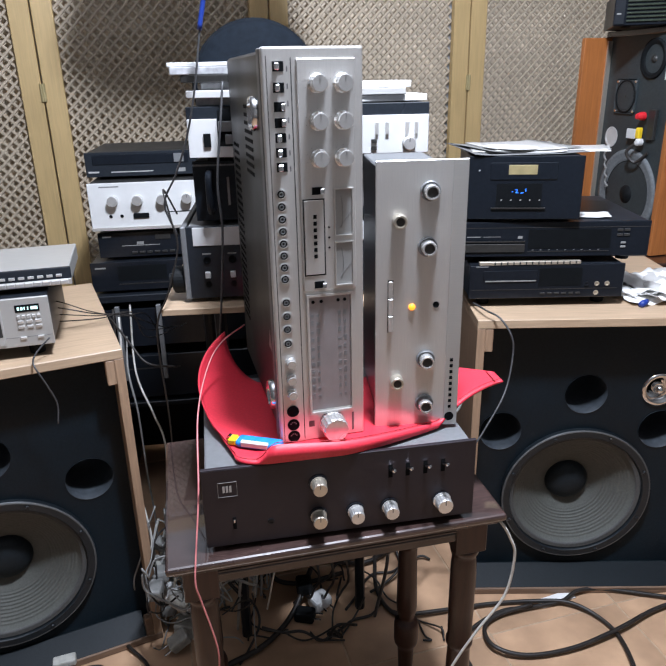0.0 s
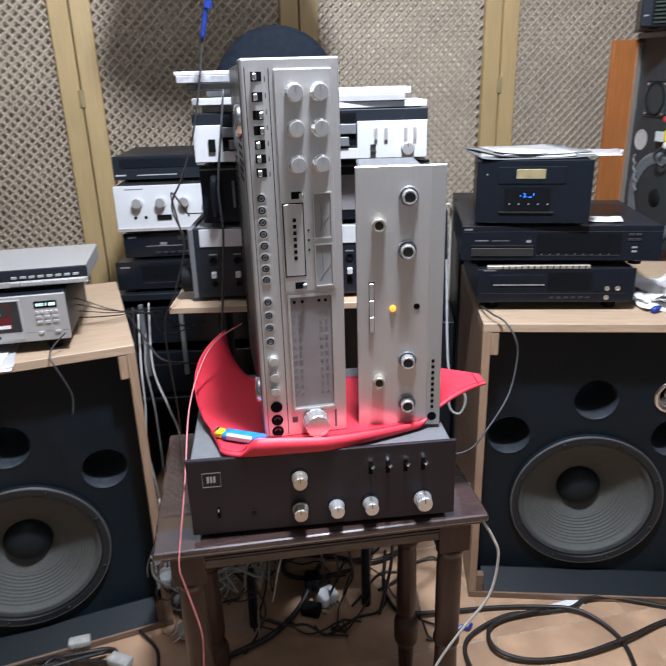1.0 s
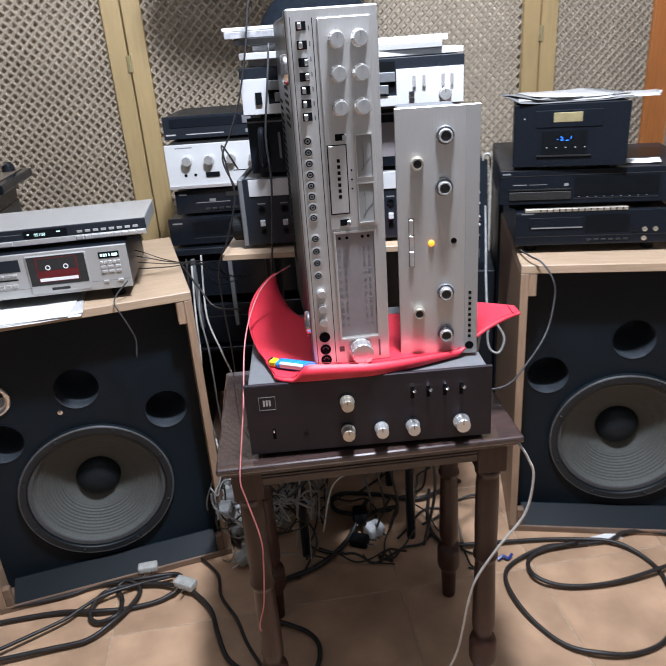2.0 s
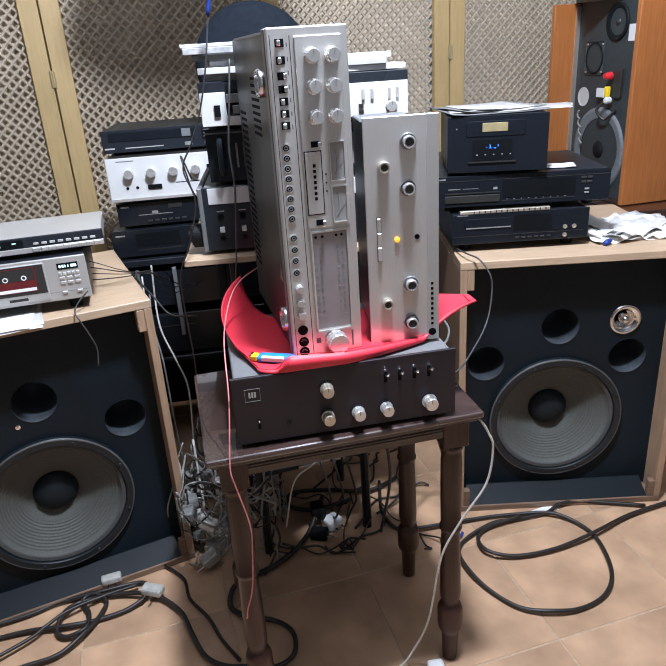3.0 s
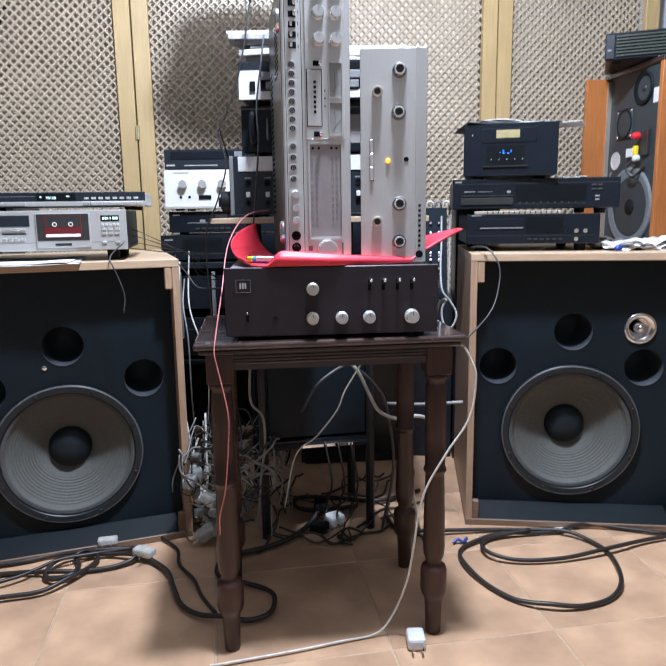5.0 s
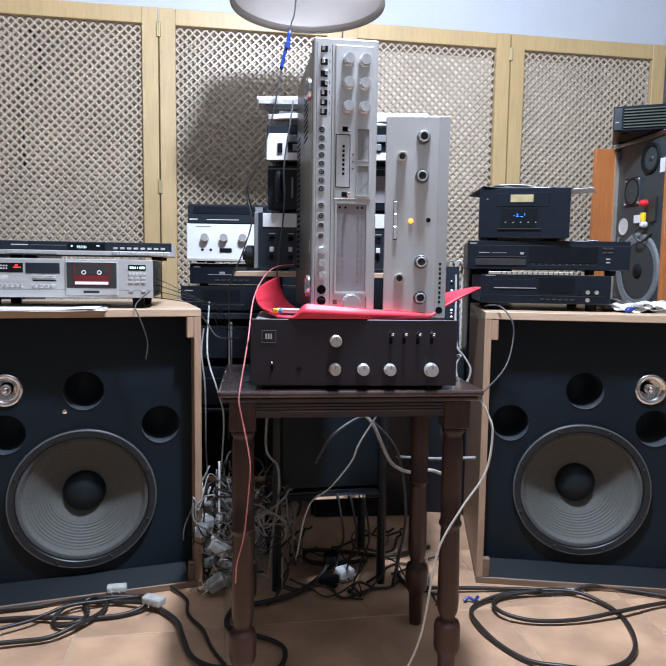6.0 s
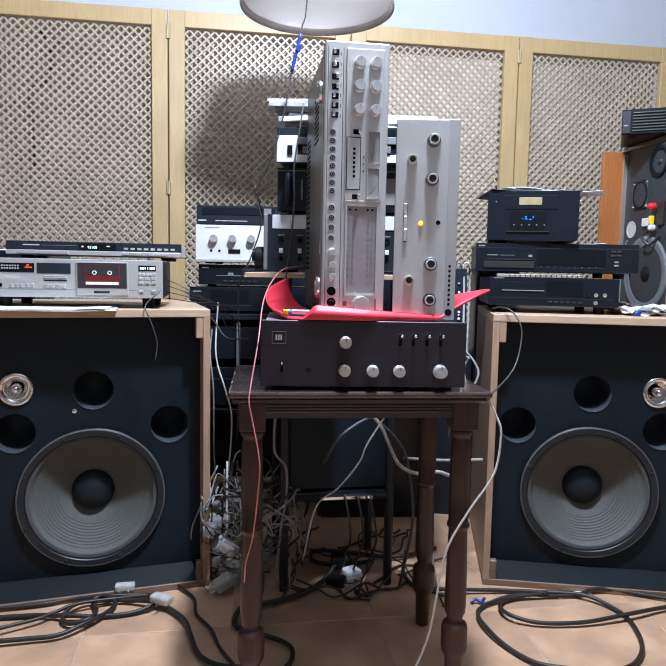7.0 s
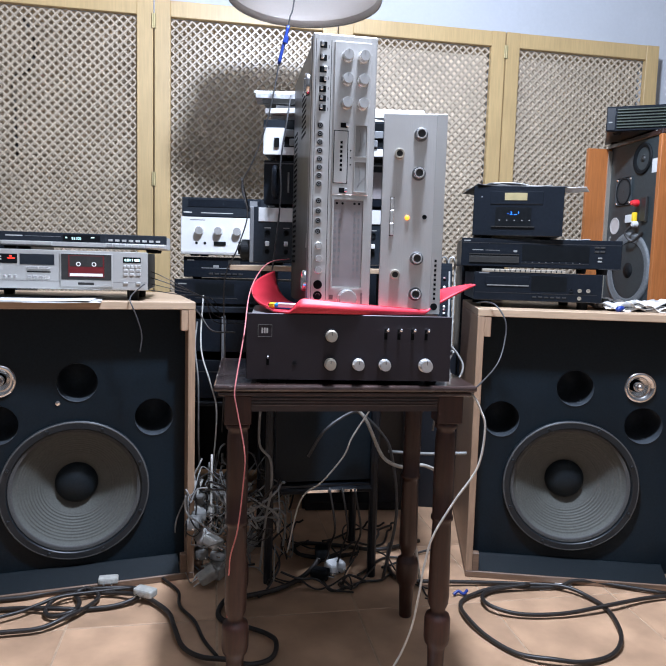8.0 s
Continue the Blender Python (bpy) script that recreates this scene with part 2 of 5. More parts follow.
def cable(points, radius, mat, label, name="cable", group="loose cables"):
    ob = part(name, tube(points, radius), mat, None, smooth=True)
    return tagged(ob, label, "cable", group)


def knob(parent, x, z, r, out, mat="knob", name="knob", label="", pointer=True, flare=1.15, ribs=True, y=0.0):
    """A turned knob with a grip, a lighter cap and a pointer line."""
    k = part(name, lathe([(r * flare, 0.0), (r * flare, out * 0.18), (r, out * 0.24), (r, out * 0.9), (r * 0.93, out), (0, out)], 32, facing(x, z, y), ribs=r * 0.04 if ribs else 0.0), mat, parent, label, smooth=False)
    if pointer:
        part("pointer_line", box(x - r * 0.06, y - out - 0.0006, z + r * 0.25, x + r * 0.06, y - out + 0.001, z + r * 0.9), "print_grey", k)
    return k


def plate(x0, z0, x1, z1, out, bevel=0.0, y=0.0, bm=None):
    return box(x0, y - out, z0, x1, y + 0.001, z1, bevel, bm)


def frame_ring(x0, z0, x1, z1, w, out, y=0.0):
    bm = box(x0, y - out, z0, x1, y, z0 + w)
    box(x0, y - out, z1 - w, x1, y, z1, bm=bm)
    box(x0, y - out, z0 + w, x0 + w, y, z1 - w, bm=bm)
    box(x1 - w, y - out, z0 + w, x1, y, z1 - w, bm=bm)
    return bm


def writing(text, size, mat, parent, where, name="lettering"):
    cu = bpy.data.curves.new(name, "FONT")
    cu.body, cu.size, cu.extrude = text, size, 0.0002
    tmp = bpy.data.objects.new(name, cu)
    me = bpy.data.meshes.new_from_object(tmp)
    bpy.data.objects.remove(tmp)
    me.materials.append(M[mat])
    ob = new(name, me)
    ob.parent = parent
    ob.matrix_basis = where
    return ob


def structure(name, bm, mat, label, where=None):
    ob = part(name, bm, mat)
    if where is not None:
        ob.matrix_world = where
    return tagged(ob, label, name.split("_")[0], kind="structure")


# ---- the room ----
structure("wall_north", box(-2.6, 0, 0, 3.6, 0.12, 2.65), "wall", "plain white painted plaster wall", room(0, -0.1))
# unseen walls that close the room, kept dark to hold down ambient light
structure("wall_south", box(-2.6, 0, 0, 3.6, 0.12, 2.65), "farwall", "plain grey unseen wall, darkened to cut bounced light", room(0, 4.2))
structure("wall_west", box(-0.12, -5.3, 0, 0, 0, 2.65), "sidewall", "plain grey-beige unseen side wall, darkened to cut bounced light", room(-1.9, -0.05))
structure("wall_east", box(0, -5.3, 0, 0.12, 0, 2.65), "sidewall", "plain grey-beige unseen side wall, darkened to cut bounced light", room(3.0, -0.05))
structure("ceiling", box(-2.6, -5.4, 2.65, 3.6, 0.2, 2.75), "ceiling", "plain ceiling, darkened to cut bounced light", room(0, -0.05))
floor = structure("floor", box(-2.6, -5.4, -0.1, 3.6, 0.2, -0.0015), "grout", "terracotta tiled floor with pale joints", room(0, -0.05))

# bare bulb on a cord that lights the room
bulb_lamp = thing("bulb_lamp", pose(0.18, 0.55, 2.65), "white lamp holder on a cord under the ceiling", "lamp")
part("ceiling_rose", lathe([(0.05, 0), (0.05, -0.015), (0.012, -0.03), (0, -0.03)], 20), "white", bulb_lamp)
part("cord", tube([(0, 0, -0.025), (0, 0, -0.12), (0, 0, -0.225)], 0.0035), "cable_white", bulb_lamp)
part("holder", lathe([(0.008, -0.22), (0.022, -0.23), (0.022, -0.266), (0.014, -0.269), (0, -0.269)], 20), "white", bulb_lamp)

# lattice doors
DOOR, STILE, TOP = 0.822, 0.072, 1.985


def lattice_mesh(w, h, pitch, bar, x0, z0):
    """Two crossing layers of slanting bars, trimmed to a rectangle."""
    bm = bmesh.new()
    for sign, y in ((1, -0.0065), (-1, -0.005)):
        k = -int(h / pitch) - 1
        while k * pitch < w + h:
            lo = k * pitch
            pts = []
            if sign > 0:
                t0, t1 = max(0, -lo), min(h, w - lo)
                pts = [(lo + t0, t0), (lo + t1, t1)]
            else:
                t0, t1 = max(0, lo - w), min(h, lo)
                pts = [(lo - t0, t0), (lo - t1, t1)]
            k += 1
            if t1 - t0 < bar:
                continue
            (ax, az), (bx, bz) = pts
            d = Vector((bx - ax, 0, bz - az)).normalized()
            n = Vector((-d.z, 0, d.x)) * bar / 2
            prof = [(n, 0.006), (n * 0.55, 0.0), (n * -0.55, 0.0), (n * -1, 0.006)]
            a = [bm.verts.new(Vector((x0 + ax, y + o, z0 + az)) + v) for v, o in prof]
            b = [bm.verts.new(Vector((x0 + bx, y + o, z0 + bz)) + v) for v, o in prof]
            for i in range(3):
                bm.faces.new((a[i], b[i], b[i + 1], a[i + 1]))
    return bm


def lattice_door(s, mirrored=False):
    d = thing("lattice_door", room(s, 0), "yellow pine door filled with a taupe diagonal lattice", "lattice door", "lattice doors along the wall")
    g = 0.003
    part("stile", box(g, -0.03, 0.02, STILE, 0, TOP, 0.002), "pine", d)
    part("stile", box(DOOR - STILE, -0.03, 0.02, DOOR - g, 0, TOP, 0.002), "pine", d)
    part("top_rail", box(STILE, -0.029, TOP - 0.07, DOOR - STILE, 0, TOP - 0.001, 0.002), "pine", d)
    part("bottom_rail", box(STILE, -0.029, 0.02, DOOR - STILE, 0, 0.13, 0.002), "pine", d)
    part("back_panel", box(STILE - 0.02, 0.07, 0.11, DOOR - STILE + 0.02, 0.074, TOP - 0.05), "lattice_back", d)
    part("lattice", lattice_mesh(DOOR - 2 * STILE, TOP - 0.2, 0.0375, 0.0112, STILE, 0.13), "lattice", d, "crossed slanting bars")
    for z in (1.86, 1.18, 0.3):
        part("hinge", lathe([(0, 0), (0.006, 0), (0.006, 0.06), (0, 0.06)], 10, pose(0.004 if not mirrored else DOOR - 0.004, -0.033, z)), "gold", d)
    return d


lattice_door(-DOOR, mirrored=True)
lattice_door(0)
lattice_door(DOOR, mirrored=True)
lattice_door(2 * DOOR)


hung = part("hanging_lead", tube([(-0.554, 0.02, 1.877), (-0.537, 0.02, 1.850), (-0.508, 0.02, 1.787), (-0.504, 0.02, 1.730), (-0.534, 0.02, 1.656), (-0.580, 0.02, 1.630), (-0.598, 0.02, 1.607), (-0.596, 0.02, 1.562), (-0.594, 0.02, 1.511), (-0.592, 0.02, 1.435), (-0.585, 0.02, 1.279)], 0.007, 7, 4), "cable_black", None, smooth=True)
hung.matrix_world = room(0, 0)
tagged(hung, "dark lead hanging in bends behind the door's lattice", "cable")


# ---- the two large loudspeakers ----
def loudspeaker(where, mirrored, label):
    W, H, D = 0.577, 0.746, 0.52
    sp = thing("loudspeaker", where, label, "loudspeaker", "pair of large loudspeakers")
    # one oak in three tones: top lightest, sides between, bottom edge darkest
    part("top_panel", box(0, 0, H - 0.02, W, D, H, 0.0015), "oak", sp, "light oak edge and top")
    part("bottom_panel", box(0, 0, 0.0, W, D, 0.018, 0.0015), "oakdark", sp, "dark brown bottom edge")
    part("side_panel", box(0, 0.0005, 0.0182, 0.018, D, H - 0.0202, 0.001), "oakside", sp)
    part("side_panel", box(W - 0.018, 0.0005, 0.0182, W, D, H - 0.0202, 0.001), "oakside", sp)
    part("back_panel", box(0.018, D - 0.018, 0.018, W - 0.018, D - 0.001, H - 0.02), "baffle", sp)
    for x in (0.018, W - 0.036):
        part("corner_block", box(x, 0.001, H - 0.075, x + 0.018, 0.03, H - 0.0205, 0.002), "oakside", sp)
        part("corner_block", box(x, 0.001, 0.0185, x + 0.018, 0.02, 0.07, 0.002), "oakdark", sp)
    part("sill", prism([(0.004, 0.0185), (0.064, 0.046), (0.07, 0.046), (0.07, 0.0185)], 0.0365, W - 0.0365), "sill", sp, "sloping blue-grey strip along the foot")
    hx = 0.450 if not mirrored else 0.104
    ports = [(0.085, 0.436), (0.280, 0.532), (0.466, 0.436)]
    if mirrored:
        ports = [(0.478, 0.434), (0.287, 0.533), (0.098, 0.430)]
    wx, wz, wr = (0.281 if not mirrored else 0.281), (0.257 if not mirrored else 0.250), 0.1845
    y0 = 0.068
    # baffle with real openings: rows of strips round circular holes
    bm = bmesh.new()
    holes = [(x, z, 0.05) for x, z in ports] + [(wx, wz, wr - 0.012), (hx, 0.542, 0.03)]
    outer = [bm.verts.new((x, y0, z)) for x, z in ((0.018, 0.02), (W - 0.018, 0.02), (W - 0.018, H - 0.02), (0.018, H - 0.02))]
    edges = [bm.edges.new((outer[i], outer[(i + 1) % 4])) for i in range(4)]
    for x, z, r in holes:
        ring = [bm.verts.new((x + r * math.cos(6.2831853 * i / 40), y0, z + r * math.sin(6.2831853 * i / 40))) for i in range(40)]
        edges += [bm.edges.new((ring[i], ring[(i + 1) % 40])) for i in range(40)]
    bmesh.ops.triangle_fill(bm, edges=edges, use_beauty=True, normal=(0, -1, 0))
    part("baffle", bm, "baffle", sp, "blue-black painted front board")
    for x, z in ports:
        part("port", lathe([(0.0502, 0.0012), (0.0494, 0.0), (0.0488, -0.022)], 40, facing(x, z, y0 - 0.001)), "portmat", sp, "round open bass port", smooth=True)
        part("port_inside", lathe([(0.0488, -0.022), (0.0475, -0.13), (0, -0.13)], 40, facing(x, z, y0 - 0.001)), "portmat", sp, smooth=True)
    horn = part("tweeter", lathe([(0.042, 0.0), (0.041, 0.004), (0.033, 0.005), (0.024, -0.012), (0.016, -0.02)], 36, facing(hx, 0.542, y0 - 0.001)), "chrome", sp, "silver ring tweeter", smooth=True)
    part("phase_plug", lathe([(0.013, -0.02), (0.014, -0.004), (0.009, 0.008), (0, 0.013)], 24, facing(hx, 0.542, y0 - 0.001)), "chrome", horn, smooth=True)
    wo = part("woofer", lathe([(wr, -0.001), (wr, 0.010), (wr - 0.003, 0.013), (wr - 0.019, 0.013), (wr - 0.021, 0.011), (wr - 0.0215, -0.004)], 72, facing(wx, wz, y0 - 0.001)), "rim", sp, "fifteen inch woofer with a cast rim", smooth=False)
    # thin paler ring painting the highlight along the rim's outer edge
    part("gasket", lathe([(wr - 0.0005, 0.0102), (wr - 0.0025, 0.0142), (wr - 0.005, 0.0134)], 72, facing(wx, wz, y0 - 0.001)), "surround", wo, smooth=True)
    # surround with two rolls, ribbed cone, dust cap
    part("surround", lathe([(wr - 0.021, 0.004), (wr - 0.0235, 0.008), (wr - 0.027, 0.003), (wr - 0.030, 0.005), (wr - 0.033, 0.0)], 72, facing(wx, wz, y0)), "surround", wo, smooth=True)
    prof, r = [(wr - 0.032, 0.0)], wr - 0.034
    while r > 0.055:
        depth = -0.067 * (1 - (r - 0.05) / (wr - 0.08)) ** 0.9
        rib = 0.0012 * math.sin(6.2831853 * r / 0.0066) if 0.084 < r < 0.143 else 0.0
        prof.append((r, depth + rib))
        r -= 0.0018 if r < 0.146 else 0.006
    prof.append((0.048, -0.068))
    part("cone", lathe(prof, 72, facing(wx, wz, y0)), "cone", wo, "grey ribbed paper cone", smooth=True)
    part("dust_cap", lathe([(0.055, -0.065), (0.054, -0.06), (0.045, -0.048), (0.029, -0.039), (0.012, -0.0355), (0, -0.035)], 40, facing(wx, wz, y0)), "cap", wo, "black domed dust cap", smooth=True)
    for k in range(8):
        a = radians(22.5 + 45 * k)
        part("bolt", lathe([(0.0042, 0.0125), (0.0042, 0.0155), (0.003, 0.017), (0, 0.017)], 10, facing(wx + (wr - 0.011) * math.cos(a), wz + (wr - 0.011) * math.sin(a), y0 - 0.001)), "rim", wo)
    if mirrored:
        part("screw", lathe([(0.006, 0), (0.006, 0.002), (0, 0.003)], 12, facing(0.240, 0.481, y0 - 0.0005)), "chrome", sp)
    return sp


loudspeaker(pose(-0.9245, 0.8216, 0, 0, 0, 26), True, "large oak-edged loudspeaker with a blue-black front, under a cassette deck")
loudspeaker(pose(0.325, 1.213, 0, 0, 0, 0.5), False, "large oak-edged loudspeaker with a blue-black front, under stacked disc players")


# ---- the table in the middle ----
def side_table():
    W, D, H = 0.5, 0.352, 0.628
    t = thing("side_table", pose(-0.206, 0.571, 0, 0, 0, 13.9), "dark mahogany side table with turned legs, worn on top", "table")
    part("tabletop", box(0, 0, H - 0.012, W, D, H, 0.004, seg=2), "worn_sheen_wood", t, "dark top with a worn front edge and a painted-in sheen")
    part("moulding", box(0.008, 0.008, H - 0.022, W - 0.008, D - 0.008, H - 0.0125, 0.003), "darkwood", t)
    for i, z in enumerate((H - 0.029, H - 0.035, H - 0.041)):
        part("apron_bead", box(0.055, 0.0215 + 0.001 * i, z - 0.0022, W - 0.055, 0.03, z + 0.0022, 0.0012), "darkwood", t)
    part("apron", box(0.05, 0.025, H - 0.054, W - 0.05, 0.042, H - 0.0225), "darkwood", t)
    part("apron", box(0.05, D - 0.042, H - 0.054, W - 0.05, D - 0.025, H - 0.0225), "darkwood", t)
    part("apron", box(0.025, 0.05, H - 0.054, 0.042, D - 0.05, H - 0.0225), "darkwood", t)
    part("apron", box(W - 0.042, 0.05, H - 0.054, W - 0.025, D - 0.05, H - 0.0225), "darkwood", t)
    turned = [(0, 0), (0.0145, 0), (0.0155, 0.004), (0.0175, 0.07), (0.019, 0.08), (0.0245, 0.088), (0.0265, 0.098), (0.0265, 0.138), (0.024, 0.147), (0.0165, 0.152),
              (0.0155, 0.16), (0.0205, 0.172), (0.0218, 0.19), (0.021, 0.25), (0.0188, 0.34), (0.019, 0.347), (0.0225, 0.35), (0.0225, 0.356), (0.0198, 0.36),
              (0.0208, 0.42), (0.0205, 0.51), (0.019, 0.528), (0.0175, 0.534), (0.0225, 0.538), (0.0225, 0.546), (0.019, 0.55), (0, 0.55)]
    for x in (0.045, W - 0.045):
        for y in (0.045, D - 0.045):
            leg = part("leg", lathe(turned, 28, pose(x, y, 0)), "darkleg", t, smooth=True)
            part("leg_block", box(x - 0.025, y - 0.025, 0.549, x + 0.025, y + 0.025, H - 0.023, 0.002), "darkleg", leg)
    return t


side_table()


# ---- amplifier lying on the table ----
def integrated_amplifier():
    W, D, z0, H = 0.387, 0.29, 0.0, 0.124
    a = thing("integrated_amplifier", pose(-0.1545, 0.608, 0.636, 0, 0, 11.5), "dark brown integrated amplifier with aluminium knobs on the side table", "amplifier")
    part("front_panel", box(0, 0, 0, W, 0.006, H, 0.0008), "face", a, "dark anodised front panel")
    part("case", box(0.006, 0.006, 0.004, W - 0.006, D, H - 0.004, 0.002), "grey", a, "grey painted steel case")
    for x in (0.03, W - 0.03):
        for y in (0.03, D - 0.03):
            part("foot", lathe([(0.011, -0.0075), (0.012, 0.004)], 14, pose(x, y, 0)), "rubber", a)
    part("end_panel", plate(0.0015, 0.002, 0.116, H - 0.002, 0.0008), "face", a)
    for x, z, m in ((0.158, 0.084, "cream"), (0.157, 0.031, "cream"), (0.21, 0.031, "knob"), (0.26, 0.031, "knob"), (0.338, 0.031, "knob")):
        k = knob(a, x, z, 0.0102 if x < 0.3 else 0.0118, 0.02, m, "knob", "ribbed aluminium knob")
        part("collar", lathe([(0.0138, 0.0002), (0.0138, 0.002), (0.0105, 0.0025)], 28, facing(x, z)), "blackmetal", k)
    for x in (0.261, 0.286, 0.312, 0.338):
        sl = part("toggle_plate", plate(x - 0.003, 0.079, x + 0.003, 0.099, 0.0006), "hole", a)
        part("toggle_lever", lathe([(0.0022, 0), (0.0030, 0.013), (0.0033, 0.0155), (0.002, 0.018), (0, 0.0185)], 10, pose(x, 0, 0.091, 62, 0, 8)), "chrome", sl)
    sw = part("power_switch", plate(0.0375, 0.027, 0.0425, 0.046, 0.0006, y=-0.0008), "hole", a)
    part("toggle_lever", box(0.0385, -0.006, 0.040, 0.0415, -0.0008, 0.045, 0.0006), "chrome", sw)
    part("headphone_socket", lathe([(0.0048, 0.0008), (0.0048, 0.0018), (0.003, 0.002), (0.0028, 0.001), (0, 0.001)], 20, facing(0.09, 0.032)), "blackmetal", a)
    lg = part("badge", frame_ring(0.021, 0.08, 0.047, 0.103, 0.0006, 0.0006, -0.0008), "cable_grey", a, "square badge with a pale outline")
    for i, (x0, x1) in enumerate(((0.0275, 0.0305), (0.032, 0.035), (0.0365, 0.0395))):
        part("badge_mark", plate(x0, 0.087, x1, 0.097, 0.0004, y=-0.0008), "meter", lg)
    return a


integrated_amplifier()


def bent_sheet():
    """A red leatherette folder: flat in the middle, curled up at both sides."""
    m = thing("red_folder", pose(-0.1545, 0.608, 0.7605, 0, 0, 11.5), "soft red leatherette folder, curled at both sides, on the amplifier", "folder")
    bm = bmesh.new()
    nx, ny = 60, 24
    top = []
    # left edge of the curled side: smooth curves through four places along it
    along = (0.0, 0.4, 0.76, 1.0)
    edge_x = np.polyfit(along, (0.047, 0.011, 0.010, 0.05), 3)
    edge_z = np.polyfit(along, (0.0, 0.016, 0.048, 0.07), 3)
    turn_in = 0.1
    for j in range(-1, ny + 1):
        row = []
        v = max(0, j) / ny
        for i in range(nx + 1):
            u = i / nx
            s = -0.06 + 0.55 * u           # length along the sheet
            front = -0.001 + 0.05 * max(0.0, (u - 0.46) / 0.3) ** 1.3
            hem = math.exp(-(v / 0.07) ** 2) * max(0.0, 1 - abs(u - 0.29) / (0.07 if u < 0.29 else 0.55))
            x, z, deep = s, 0.0045 + 0.024 * hem, 0.262 - 0.05 * u
            if s < turn_in:
                q = (turn_in - s) / (turn_in + 0.06)
                x = turn_in + (float(np.polyval(edge_x, v)) - turn_in) * math.sin(q * 1.5708)
                z += max(0.0, float(np.polyval(edge_z, v))) * (1 - math.cos(q * 1.5708))
                front += 0.027 * q ** 2
                deep += (0.32 - deep) * q
            y = front + v * (deep - front)
            if s > 0.35:
                q = (s - 0.35) / 0.14
                x = 0.35 + 0.094 * q
                y = y * (1 - q) + (0.055 + 0.03 * v) * q
                z += 0.057 * (q ** 0.8 * (1 - v) + q ** 0.45 * v)
            if j < 0:                      # the turned-down front hem
                y -= 0.003
                z = 0.001 if s < 0.35 else z - 0.0035 * min(1.0, (0.49 - s) * 20)
            row.append(bm.verts.new((x, y, z)))
        top.append(row)
    ny += 1
    for j in range(ny):
        for i in range(nx):
            bm.faces.new((top[j][i], top[j][i + 1], top[j + 1][i + 1], top[j + 1][i]))
    bmesh.ops.recalc_face_normals(bm, faces=bm.faces)
    if sum(f.normal.z for f in bm.faces) < 0:
        bmesh.ops.reverse_faces(bm, faces=bm.faces)
    hem = [[v.co.copy() for v in top[1][i:i + 1]][0] + Vector((0, 0.0045, 0.0004)) for i in range(0, nx + 1, 2)]
    end = [row[nx - 1].co + Vector((-0.003, 0, 0.0006)) for row in top[1::2]]
    thicken(bm, 0.003)
    sheet = part("folder_sheet", bm, "red", m, smooth=True)
    part("stitching", tube(hem, 0.0006, 5, 2), "stitch", sheet, "dark stitched line along the hem", smooth=True)
    part("stitching", tube(end, 0.0006, 5, 2), "stitch", sheet, "dark stitched line along the hem", smooth=True)


bent_sheet()


